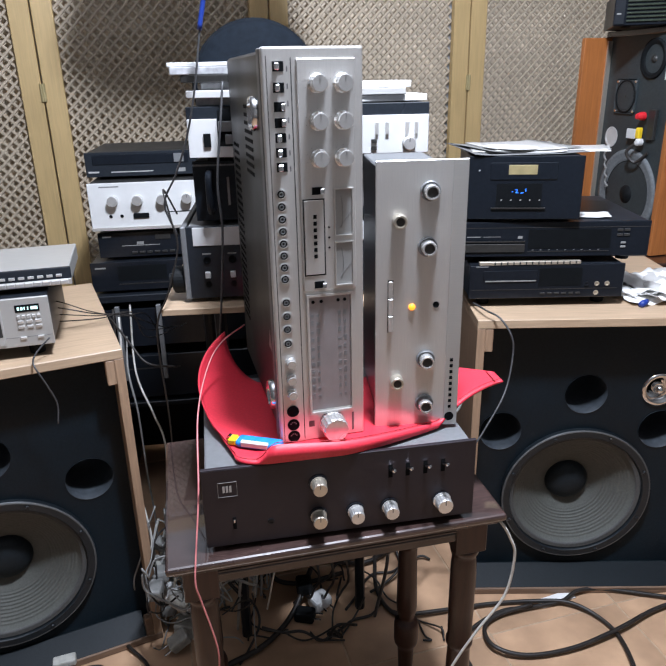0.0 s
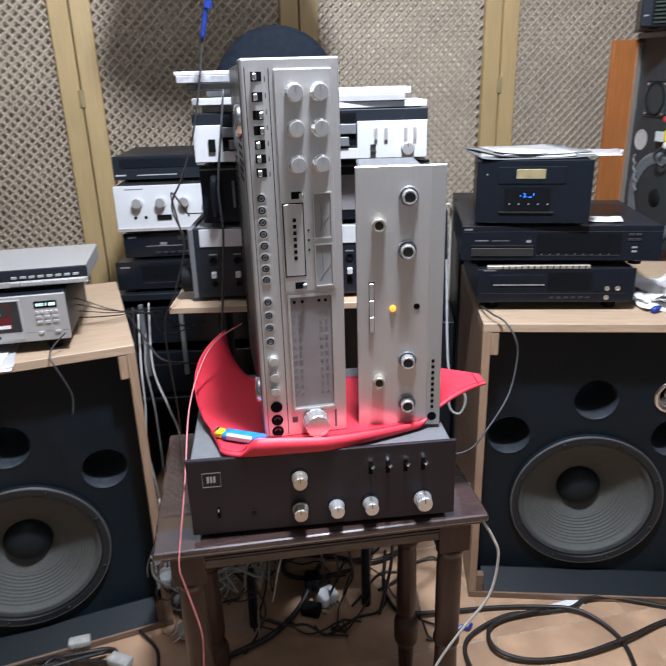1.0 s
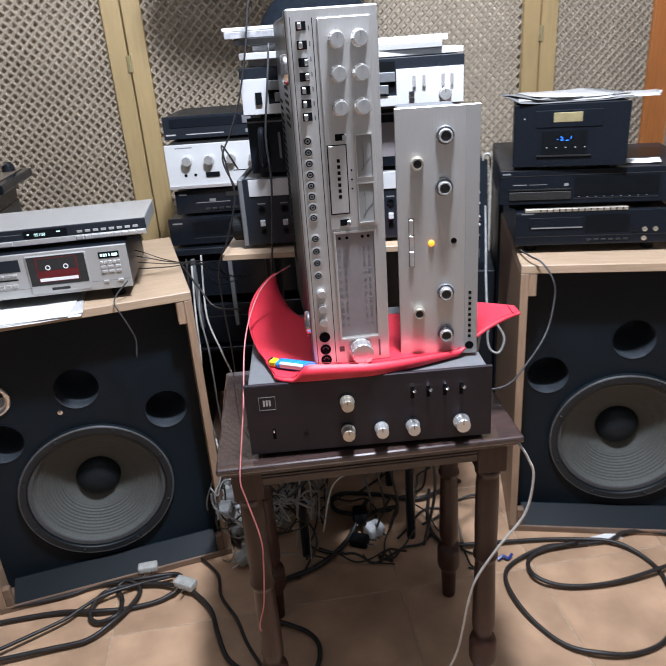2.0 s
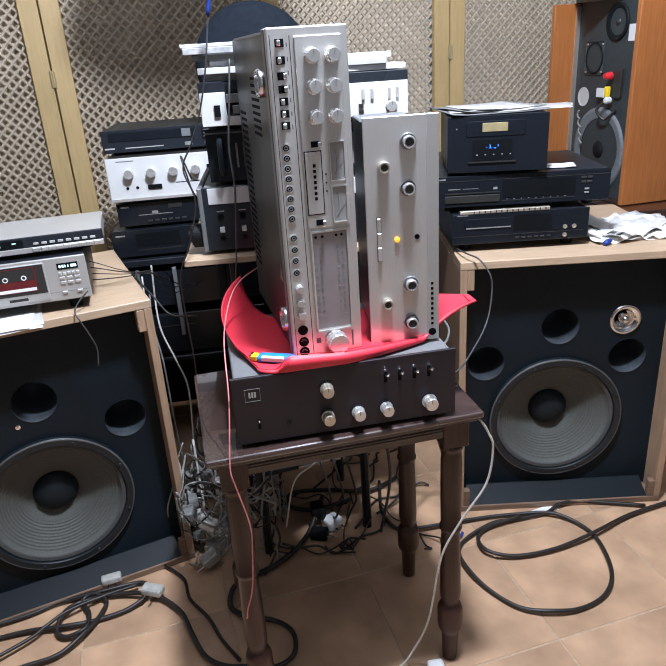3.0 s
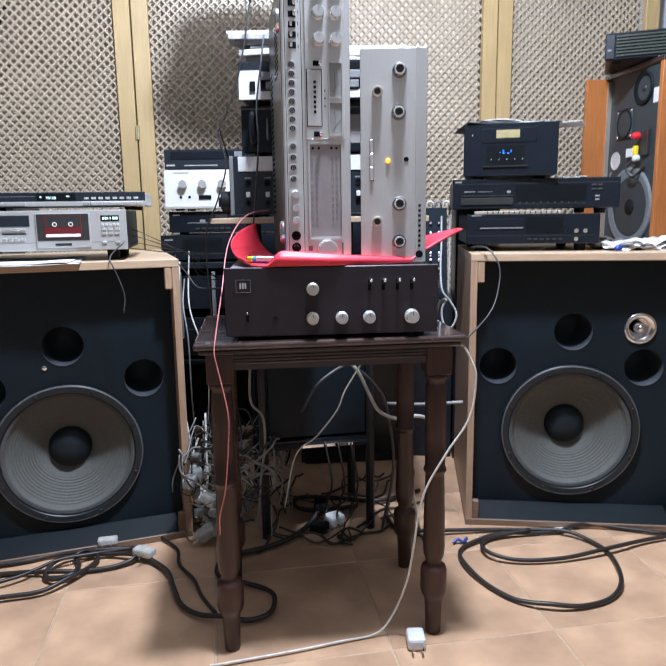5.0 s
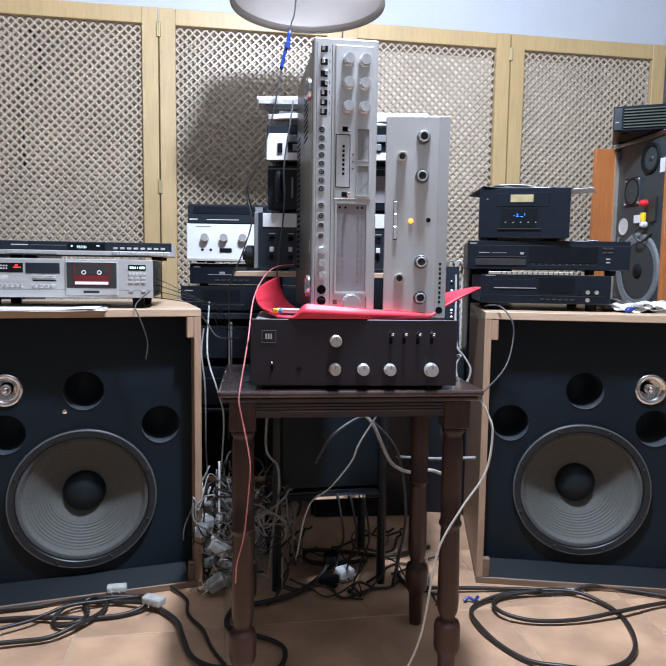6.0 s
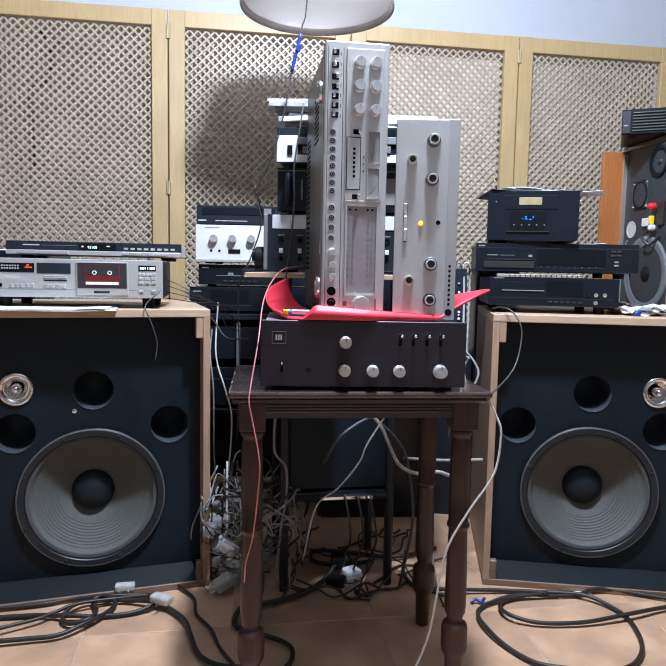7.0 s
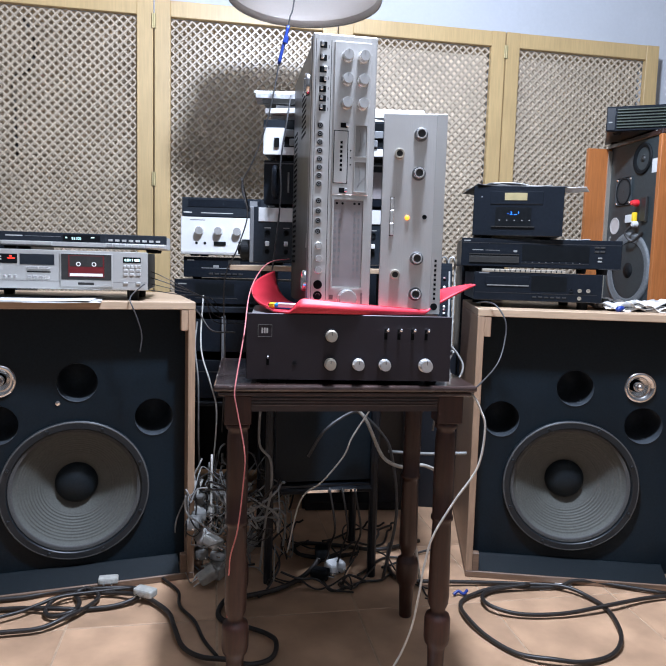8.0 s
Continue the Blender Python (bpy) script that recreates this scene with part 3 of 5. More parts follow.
# ---- the tall receiver standing on its side ----
def upright_receiver():
    W, D, H = 0.121, 0.355, 0.512
    z0 = 0.765
    g = thing("upright_receiver", pose(-0.051, 0.668, z0, 0, 0, 16), "silver stereo receiver standing on its side on the red folder", "receiver")
    part("front_panel", box(0, 0, 0, W, 0.012, H, 0.0025, seg=2), "silver", g, "brushed silver front panel")
    case = part("case", box(0.003, 0.012, 0.004, W - 0.003, D, H - 0.003, 0.004), "chassis", g, "dark grey vented steel case")
    part("trim", box(-0.001, 0.0115, 0.002, 0.0035, 0.03, H - 0.001, 0.001), "grey", g)
    # vents on the side that faces up when it lies flat
    for c in range(4):
        for r in range(26):
            part("vent_slot", box(0.0024, D - 0.03 - 0.016 * c - 0.005 * 1.0, 0.09 + 0.0115 * r, 0.0032, D - 0.03 - 0.016 * c + 0.005, 0.0955 + 0.0115 * r), "hole", case)
    for r in range(9):
        part("vent_slot", box(0.0024, 0.12, H - 0.16 + 0.011 * r, 0.0032, 0.19, H - 0.155 + 0.011 * r), "hole", case)
    part("side_foot", lathe([(0.0215, 0), (0.0215, 0.006), (0.0195, 0.0095), (0.0165, 0.0095), (0.016, 0.006), (0, 0.006)], 28, pose(0.003, 0.075, H - 0.075, 0, -90, 0)), "chrome", g, "round silver-capped foot", smooth=True)
    part("side_foot", lathe([(0.0215, 0), (0.0215, 0.006), (0.0195, 0.0095), (0.0165, 0.0095), (0.016, 0.006), (0, 0.006)], 28, pose(0.003, 0.05, 0.055, 0, -90, 0)), "chrome", g, "round silver-capped foot", smooth=True)
    bm = bmesh.new()
    vs = [bm.verts.new(p) for p in ((0.0022, 0.05, 0.12), (0.0022, 0.075, 0.12), (0.0022, 0.062, 0.15))]
    bm.faces.new(vs)
    bmesh.ops.solidify(bm, geom=bm.faces[:], thickness=0.0005)
    part("warning_label", bm, "meter", g)
    part("groove", plate(0.0335, 0.004, 0.0345, H - 0.012, 0.0003), "hole", g)
    part("groove", plate(0.005, 0.004, 0.0058, H - 0.01, 0.0003), "hole", g)
    z = lambda v: v - z0
    part("control_panel", plate(0.040, z(0.985), 0.110, z(1.264), 0.0035, 0.0008), "silver", g, "raised silver control panel")
    for i, zz in enumerate((1.256, 1.233, 1.212, 1.194, 1.177, 1.160, 1.143)):
        s = part("slide_switch", plate(0.0125, z(zz) - 0.0055, 0.0255, z(zz) + 0.0055, 0.0008, 0.0003), "hole", g, "black slide switch with a chrome slider")
        x = 0.0195 if i in (2, 3) else 0.0135
        part("slider", box(x, -0.009, z(zz) - 0.004, x + 0.0055, -0.0008, z(zz) + 0.004, 0.001), "chrome", s)
    for zz in [1.111 - 0.0154 * i for i in range(8)] + [0.972, 0.953, 0.935, 0.915]:
        b = part("push_button", lathe([(0.0068, 0.0003), (0.0068, 0.0016), (0.0052, 0.002), (0.0048, 0.0004)], 20, facing(0.016, z(zz))), "palesilver", g, "round push button in a bright ring")
        part("button_cap", lathe([(0.0051, 0.0005), (0.0038, 0.0015), (0.003, 0.0008), (0, 0.0008)], 16, facing(0.016, z(zz))), "hole", b)
        part("cap_ring", lathe([(0.0032, 0.0012), (0.0029, 0.0019), (0.0019, 0.0019), (0.0016, 0.0012)], 14, facing(0.016, z(zz))), "grey", b)
    for zz in (0.888, 0.864, 0.842):
        knob(g, 0.018, z(zz), 0.0062, 0.012, "knob", "trim_knob", "", pointer=False)
    for zz in (0.814, 0.793, 0.775):
        s = part("din_socket", lathe([(0.0085, 0.0002), (0.0085, 0.0012), (0.0072, 0.0014), (0.007, 0.0005), (0, 0.0005)], 24, facing(0.0185, z(zz))), "hole", g, "round black socket")
        if zz < 0.81:
            for k in range(4):
                a = radians(20 + 45 * k)
                part("pin_hole", lathe([(0.0011, 0.0008), (0, 0.001)], 8, facing(0.0185 + 0.004 * math.cos(a), z(zz) + 0.004 * math.sin(a), 0.0)), "grey", s)
    for x in (0.0635, 0.094):
        for zz in (1.237, 1.195, 1.152):
            k = knob(g, x, z(zz), 0.0098, 0.018, "knob", "knob", "turned aluminium knob", y=-0.0035)
            for q in range(9):
                a = radians(-60 + 37 * q)
                part("tick", box(x + 0.0145 * math.cos(a) - 0.0003, -0.0039, z(zz) + 0.0145 * math.sin(a) - 0.0003, x + 0.0145 * math.cos(a) + 0.0003, -0.0034, z(zz) + 0.0145 * math.sin(a) + 0.0003), "print_grey", k)
    for x, zz in ((0.061, 1.113), (0.061, 0.993)):
        s = part("slide_switch", plate(x - 0.007, z(zz) - 0.0045, x + 0.006, z(zz) + 0.0045, 0.0008, y=-0.0035), "hole", g)
        part("slider", box(x + 0.002, -0.011, z(zz) - 0.0035, x + 0.008, -0.0043, z(zz) + 0.0035, 0.001), "chrome", s)
    cover = part("name_plate", plate(0.043, z(1.007), 0.068, z(1.102), 0.0012, 0.0006, y=-0.0035), "silver", g, "oblong cover plate with a dark outline and a worn maker's name")
    part("outline", frame_ring(0.0416, z(1.0056), 0.0694, z(1.1034), 0.0013, 0.0008, -0.0035), "hole", cover)
    for i in range(7):
        part("name_bar", plate(0.0543, z(1.0285) + 0.0084 * i, 0.0587, z(1.0335) + 0.0084 * i, 0.0004, y=-0.0047), "hole", cover)
    for zz in (1.067, 1.054, 1.041):
        part("indicator", lathe([(0.0014, 0), (0.0014, 0.0008), (0, 0.001)], 10, facing(0.0745, z(zz), -0.0035)), "hole", g)
    for za, zb in ((1.056, 1.114), (0.991, 1.047)):
        me = part("level_meter", plate(0.0825, z(za), 0.105, z(zb), 0.001, 0.0006, y=-0.0035), "metercard", g, "upright needle meter")
        part("bezel", frame_ring(0.0815, z(za) - 0.001, 0.106, z(zb) + 0.001, 0.0014, 0.003, -0.0035), "silver", me)
        pts = [(0.089 + 0.0035 * math.cos(radians(q)), -0.0048, (z(za) + z(zb)) / 2 + 0.021 * math.sin(radians(q))) for q in range(-75, 76, 25)]
        part("scale_arc", tube(pts, 0.0003, 5, 3), "print_grey", me)
        part("needle", tube([(0.1035, -0.0048, (z(za) + z(zb)) / 2), (0.096, -0.0048, z(za) + 0.02), (0.088, -0.0048, z(za) + 0.009)], 0.00022, 5, 2), "print_grey", me)
    dial = part("dial_window", plate(0.0455, z(0.811), 0.1025, z(0.975), 0.0006, 0.0003), "dial", g, "smoked tuning dial window with worn scales")
    part("dial_frame", frame_ring(0.0425, z(0.8055), 0.1055, z(0.9795), 0.003, 0.0038), "silver", dial)
    for x in (0.0515, 0.0625, 0.0855, 0.0945):
        part("dial_lamp", lathe([(0.0023, 0.0004), (0.0023, 0.0012), (0, 0.0012)], 12, facing(x, z(0.969))), "hole", dial)
    random.seed(5)
    for x in (0.0495, 0.0575, 0.087, 0.0945):
        for i in range(11):
            zz = z(0.83) + 0.0118 * i
            w = random.uniform(0.003, 0.005)
            part("scale_mark", plate(x - w / 2, zz, x + w / 2, zz + random.uniform(0.003, 0.0075), 0.0003, y=-0.0006), "grey", dial)
    knob(g, 0.074, z(0.788), 0.0178, 0.026, "knob", "tuning_knob", "large turned tuning knob", pointer=False, flare=1.04)
    part("model_bar", plate(0.103, z(0.772), 0.106, z(0.80), 0.0003), "print_grey", g)
    part("maker_badge", plate(0.0405, z(0.786), 0.0485, z(0.795), 0.0003), "print_grey", g)
    for i in range(7):
        part("caption_bar", plate(0.0285, z(1.25) - 0.022 * i * 0.85, 0.03, z(1.256) - 0.022 * i * 0.85, 0.0002), "print_grey", g)
    return g


upright_receiver()


def upright_preamplifier():
    W, D, z0 = 0.121, 0.2, 0.7615
    p = thing("upright_preamplifier", pose(0.0815, 0.7175, z0, 0, 0, 5.3), "brushed aluminium preamplifier standing on its side on the red folder", "preamplifier")
    H = 1.1435 - z0
    part("front_panel", box(0, 0, 0, W, 0.005, H, 0.001), "silver", p, "brushed aluminium front panel")
    part("end_strip", box(W - 0.0205, -0.0012, 0.0005, W - 0.0005, 0.0, H - 0.0005, 0.0004), "palesilver", p, "polished strip with worn lettering")
    part("case", box(0.008, 0.005, 0.004, W - 0.02, D, H - 0.012, 0.002), "grey", p, "grey steel case")
    z = lambda v: v - z0
    for x, zz in ((0.071, 1.104), (0.0695, 1.031), (0.0715, 0.869), (0.0715, 0.80)):
        k = part("knob_ring", lathe([(0.0132, 0), (0.0132, 0.004), (0.0122, 0.005), (0.0114, 0.003), (0, 0.003)], 32, facing(x, zz - z0)), "grey", p, "ringed knob", smooth=False)
        part("knob_cap", lathe([(0.0098, 0.003), (0.0098, 0.016), (0.009, 0.0175), (0.0072, 0.0175), (0.007, 0.015), (0, 0.015)], 28, facing(x, zz - z0)), "knob", k)
        part("knob_centre", lathe([(0.0069, 0.0152), (0, 0.0154)], 20, facing(x, zz - z0)), "chassis", k)
    for x, zz in ((0.031, 1.067), (0.0305, 0.837)):
        k = part("small_knob", lathe([(0.0094, 0), (0.0094, 0.013), (0.0086, 0.0145), (0.0068, 0.0145), (0.0066, 0.0125), (0, 0.0125)], 28, facing(x, zz - z0)), "cream", p, "small cream knob")
        part("knob_centre", lathe([(0.0057, 0.0128), (0, 0.013)], 20, facing(x, zz - z0)), "chassis", k)
    slot = part("switch_slot", plate(0.0168, z(0.911), 0.0246, z(0.986), 0.0004), "hole", p, "slot with three rocker switches")
    for i in range(3):
        part("rocker", box(0.0174, -0.0046 + 0.0008 * i, z(0.9125) + 0.0243 * i, 0.0240, -0.0005, z(0.936) + 0.0243 * i, 0.0008), "silver", slot)
    part("pilot_lamp", lathe([(0.0045, 0), (0.0045, 0.002), (0.0025, 0.004), (0, 0.0045)], 18, facing(0.0505, z(0.947))), "amber", p, "glowing amber pilot lamp", smooth=True)
    part("socket", lathe([(0.0045, 0.0004), (0.0043, 0.001), (0.0033, 0.0008), (0.003, 0.0004), (0, 0.0004)], 18, facing(0.084, z(0.949))), "hole", p)
    for i in range(9):
        part("name_bar", plate(0.1068, z(0.7895) + 0.0092 * i, 0.1112, z(0.7943) + 0.0092 * i, 0.0004, y=-0.0012), "hole", p)
    part("round_mark", lathe([(0.0068, 0.0001), (0.0068, 0.0006), (0, 0.0006)], 24, facing(0.109, z(0.776), -0.0012)), "hole", p)
    return p


upright_preamplifier()


# gas lighter on the folder
li = thing("lighter", pose(-0.128, 0.672, 0.766, 0, 0, -14), "clear blue disposable lighter lying on the red folder", "lighter")
part("barrel", box(0.016, -0.011, 0, 0.082, 0.011, 0.0115, 0.005, seg=3), "lightblue", li, smooth=True)
part("label", box(0.024, -0.0113, 0.002, 0.066, -0.004, 0.0118, 0.002), "white", li)
part("hood", box(0.004, -0.008, 0.001, 0.0165, 0.008, 0.011, 0.002), "yellow", li)
part("wheel", lathe([(0.0042, -0.004), (0.0042, 0.004)], 12, pose(0.004, 0.002, 0.008, 90, 0, 0)), "chrome", li)


# ---- hi-fi units: a shared body, then a front for each ----
def unit(name, where, w, d, h, body, front, label, category, feet=True, group=""):
    u = thing(name, where, label, category, group)
    part("case", box(0.003, 0.006, 0.0, w - 0.003, d, h, 0.002), body, u)
    part("front_panel", box(0, 0, 0.001, w, 0.007, h + 0.001, 0.0012), front, u)
    if feet:
        for x in (0.04, w - 0.04):
            for y in (0.04, d - 0.04):
                part("foot", lathe([(0.014, -feet if feet is not True else -0.008), (0.016, 0.001)], 14, pose(x, y, 0)), "rubber", u)
    return u


def buttons(parent, x0, z0, nx, nz, w, h, gapx, gapz, mat="knob", out=0.003, name="button"):
    for j in range(nz):
        for i in range(nx):
            x, z = x0 + i * (w + gapx), z0 + j * (h + gapz)
            part(name, plate(x, z, x + w, z + h, out, min(w, h) * 0.12), mat, parent)


# cassette deck and tuner on the speaker
deck_m = pose(-0.522 - 0.43 * math.cos(radians(17)), 1.043 - 0.43 * math.sin(radians(17)), 0.772, 0, 0, 17)
deck = unit("cassette_deck", deck_m, 0.43, 0.26, 0.096, "blackmetal", "palesilver", "silver cassette deck with a red cassette in its window", "cassette deck", feet=0.029)
part("meter_window", plate(0.004, 0.062, 0.120, 0.085, 0.001), "hole", deck, "black level meter window")
for i in range(12):
    for z in (0.07, 0.0765):
        part("meter_dot", plate(0.012 + 0.0062 * i, z, 0.0155 + 0.0062 * i, z + 0.0035, 0.0014), "meter", deck)
part("meter_lamp", plate(0.098, 0.073, 0.115, 0.0758, 0.0014), "redlight", deck)
part("meter_lamp", plate(0.102, 0.078, 0.108, 0.0815, 0.0014), "redlight", deck)
part("counter_window", plate(0.126, 0.060, 0.206, 0.086, 0.001), "bluegrey", deck)
door = part("cassette_door", plate(0.220, 0.008, 0.345, 0.0905, 0.004, 0.001), "palesilver", deck, "cassette door with a dark window")
part("door_window", plate(0.223, 0.025, 0.342, 0.0885, 0.0008, y=-0.004), "chassis", door)
win = part("tape_window", plate(0.240, 0.032, 0.325, 0.0855, 0.0012, y=-0.0046), "darkred", door, "red cassette behind the window")
part("tape_label", plate(0.243, 0.034, 0.322, 0.041, 0.0004, y=-0.0058), "paper", win)
part("tape_shell", plate(0.243, 0.058, 0.322, 0.084, 0.0004, y=-0.0058), "chassis", win)
for x in (0.264, 0.301):
    part("tape_reel", lathe([(0.0055, 0.0002), (0.0055, 0.001), (0.0035, 0.001), (0.0035, 0.0002)], 18, facing(x, 0.064, -0.006)), "paper", win)
part("door_badge", plate(0.262, 0.0125, 0.3, 0.0185, 0.0004, y=-0.004), "chassis", door)
disp = part("time_display", plate(0.370, 0.070, 0.413, 0.084, 0.001), "hole", deck, "small lit time display")
for i, w in enumerate((0.004, 0.004, 0.002, 0.002, 0.006, 0.006)):
    part("lit_bar", plate(0.374 + 0.006 * i, 0.074, 0.374 + 0.006 * i + w, 0.080, 0.0005, y=-0.001), "greenlight", disp)
buttons(deck, 0.371, 0.058, 5, 1, 0.006, 0.006, 0.003, 0)
buttons(deck, 0.371, 0.038, 3, 2, 0.011, 0.0055, 0.0045, 0.005)
buttons(deck, 0.371, 0.016, 1, 1, 0.011, 0.005, 0.005, 0)
buttons(deck, 0.402, 0.016, 1, 1, 0.011, 0.005, 0.005, 0)
buttons(deck, 0.142, 0.050, 2, 1, 0.026, 0.005, 0.002, 0)
part("slot", plate(0.142, 0.041, 0.197, 0.044, 0.0006), "hole", deck)
buttons(deck, 0.142, 0.026, 4, 1, 0.010, 0.007, 0.004, 0)
buttons(deck, 0.062, 0.026, 5, 1, 0.0065, 0.008, 0.006, 0)
part("lower_line", plate(0.002, 0.020, 0.428, 0.0208, 0.0004), "print_grey", deck)
part("socket", lathe([(0.005, 0.0005), (0.005, 0.002), (0.0035, 0.002), (0.003, 0.0006), (0, 0.0006)], 16, facing(0.04, 0.03)), "hole", deck)
part("label_sticker", plate(0.05, 0.046, 0.085, 0.055, 0.0004), "meter", deck)
knob(deck, 0.032, 0.050, 0.007, 0.012)
knob(deck, 0.014, 0.050, 0.007, 0.012)

tun_m = pose(-0.489 - 0.43 * math.cos(radians(17)), 1.088 - 0.43 * math.sin(radians(17)), 0.878, 0, 0, 17)
tuner = unit("tuner", tun_m, 0.43, 0.21, 0.034, "palesilver", "bluegrey", "slim silver tuner with a slate front on the cassette deck", "tuner", feet=0.009)
part("lower_trim", plate(0.0, 0.0012, 0.43, 0.0125, 0.003, 0.0006), "silver", tuner)
buttons(tuner, 0.285, 0.0175, 8, 1, 0.011, 0.005, 0.0058, 0, "knob", 0.002)
buttons(tuner, 0.282, 0.0028, 9, 1, 0.0145, 0.0085, 0.0014, 0, "knob", 0.006)
part("long_key", plate(0.03, 0.003, 0.15, 0.012, 0.006, 0.0008), "silver", tuner)
dsp = part("display", plate(0.175, 0.015, 0.265, 0.031, 0.0008), "hole", tuner, "black display with lit figures")
writing("95100", 0.0095, "greenlight", dsp, facing(0.196, 0.0185, -0.0012))
part("lit_bar", plate(0.182, 0.022, 0.186, 0.025, 0.0006, y=-0.0008), "greenlight", dsp)
part("lit_bar", plate(0.243, 0.024, 0.251, 0.026, 0.0006, y=-0.0008), "greenlight", dsp)
part("name_bar", plate(0.04, 0.024, 0.08, 0.0265, 0.0003), "meter", tuner)
part("name_bar", plate(0.085, 0.0245, 0.17, 0.0255, 0.0003), "print_grey", tuner)

# sheets of newspaper under the deck
def sheets(where, layers, mats, label, category="papers", curl=0.01, crumple=0.0):
    t = thing("paper_sheets", where, label, category)
    random.seed(len(label))
    z = 0.0
    for i, (w, d, rot) in enumerate(layers):
        bm = bmesh.new()
        bmesh.ops.create_grid(bm, x_segments=16, y_segments=12, size=0.5)
        for v in bm.verts:
            x, y = v.co.x * w, v.co.y * d
            lift = curl * (0.5 + 0.5 * math.sin(7 * v.co.x + 3 * i)) * max(0, abs(v.co.x) * 2 - 0.55)
            c, s = math.cos(radians(rot)), math.sin(radians(rot))
            lift += crumple * max(0.0, 0.35 + noise.noise(Vector((v.co.x * 4 + 3.1 * i, v.co.y * 4, 0.7 * i))) + 0.4 * noise.noise(Vector((v.co.x * 11, v.co.y * 11, 1.3 * i))))
            v.co = (c * x - s * y, s * x + c * y, z + 0.0008 + lift)
        bmesh.ops.solidify(bm, geom=bm.faces[:], thickness=-0.0012)
        part("sheet", bm, mats[i % len(mats)], t, smooth=True)
        z += 0.002
    return t


sheets(pose(-0.80, 0.985, 0.7425, 0, 0, 22), [(0.34, 0.24, 0), (0.33, 0.24, 4), (0.31, 0.22, -5)], ["paper", "meter", "paper"], "loose white sheets lying under the cassette deck")

# ---- record player behind the tuner ----
base = thing("record_cabinet", pose(-1.285, 1.93, 0, 0, 0, 16.8), "dark grey cabinet under the record player", "cabinet")
part("body", box(-0.40, -0.27, 0, -0.055, 0.02, 0.80, 0.003), "bluegrey", base)
rp = thing("record_player", pose(-1.285, 1.95, 0.80, 0, 0, 16.8), "black record player with a tan deck on a cabinet", "record player")
part("foot_block", prism([(-0.26, 0.0), (-0.30, 0.07), (0.0, 0.07), (-0.02, 0.0)], -0.40, -0.06), "black", rp)
part("plinth", box(-0.44, -0.33, 0.07, 0.0, 0.02, 0.098, 0.004), "black", rp)
part("deck_plate", box(-0.43, -0.30, 0.0985, -0.03, 0.005, 0.101, 0.001), "tan", rp, "tan metal deck plate")
pt = part("platter", lathe([(0, 0.1015), (0.135, 0.1015), (0.14, 0.106), (0.138, 0.116), (0.13, 0.118), (0, 0.118)], 48, pose(-0.225, -0.14, 0)), "rubber", rp, "round platter with a black mat", smooth=False)
part("platter_rim", lathe([(0.1405, 0.103), (0.142, 0.106), (0.1405, 0.115)], 48, pose(-0.225, -0.14, 0)), "chrome", pt, smooth=True)
part("tone_arm", tube([(-0.06, -0.04, 0.125), (-0.07, -0.15, 0.13), (-0.11, -0.24, 0.124)], 0.004, 7, 4), "chrome", rp)
part("arm_base", lathe([(0.022, 0.1015), (0.02, 0.118), (0.012, 0.13), (0, 0.13)], 20, pose(-0.06, -0.04, 0)), "blackmetal", rp)

# ---- stacked black players on the other speaker ----
R = lambda x, y, z, a: pose(x, y, z, 0, 0, a)
low = unit("disc_player", R(0.318, 1.297, 0.766, 1), 0.345, 0.3, 0.077, "blackmetal", "black", "black disc player with four sockets at the bottom of the stack", "disc player", feet=0.023)
part("drawer", plate(0.03, 0.045, 0.15, 0.066, 0.002, 0.0005), "black", low)
part("drawer_edge", plate(0.035, 0.041, 0.148, 0.0435, 0.0025), "cable_grey", low)
part("display", plate(0.155, 0.03, 0.25, 0.07, 0.001), "hole", low)
for x, z in ((0.285, 0.033), (0.308, 0.033), (0.285, 0.012), (0.262, 0.033)):
    part("socket", lathe([(0.0055, 0.0005), (0.0055, 0.0025), (0.0035, 0.0025), (0.003, 0.0006), (0, 0.0006)], 16, facing(x, z)), "cream" if x > 0.27 else "blackmetal", low)
part("lower_line", plate(0.004, 0.021, 0.332, 0.0225, 0.0006), "chassis", low)
buttons(low, 0.16, 0.01, 6, 1, 0.010, 0.004, 0.006, 0, "chassis", 0.002)
part("name_bar", plate(0.012, 0.074, 0.04, 0.077, 0.0003), "print_grey", low)
part("key_strip", box(0.02, -0.001, 0.0785, 0.245, 0.01, 0.0865, 0.001), "cream", low, "pale strip of small keys along the top")
for i in range(14):
    part("key_gap", plate(0.053 + 0.0138 * i, 0.0795, 0.056 + 0.0138 * i, 0.0858, 0.0005, y=-0.001), "chassis", low)
mid = unit("disc_changer", R(0.281, 1.32, 0.858, -1), 0.43, 0.33, 0.078, "blackmetal", "black", "wide black disc changer in the middle of the stack", "disc player", feet=0.014)
part("drawer", plate(0.022, 0.012, 0.158, 0.03, 0.003, 0.0005), "chassis", mid)
part("drawer_edge", plate(0.022, 0.034, 0.158, 0.037, 0.002), "chassis", mid)
part("name_bar", plate(0.03, 0.0455, 0.06, 0.0475, 0.0003), "cable_grey", mid)
part("name_bar", plate(0.066, 0.0455, 0.105, 0.047, 0.0003), "print_grey", mid)
part("disc_mark", plate(0.142, 0.042, 0.152, 0.048, 0.0003), "cable_grey", mid)
part("display", plate(0.165, 0.02, 0.345, 0.062, 0.001), "hole", mid)
buttons(mid, 0.358, 0.046, 2, 2, 0.012, 0.005, 0.003, 0.006, "chassis", 0.002)
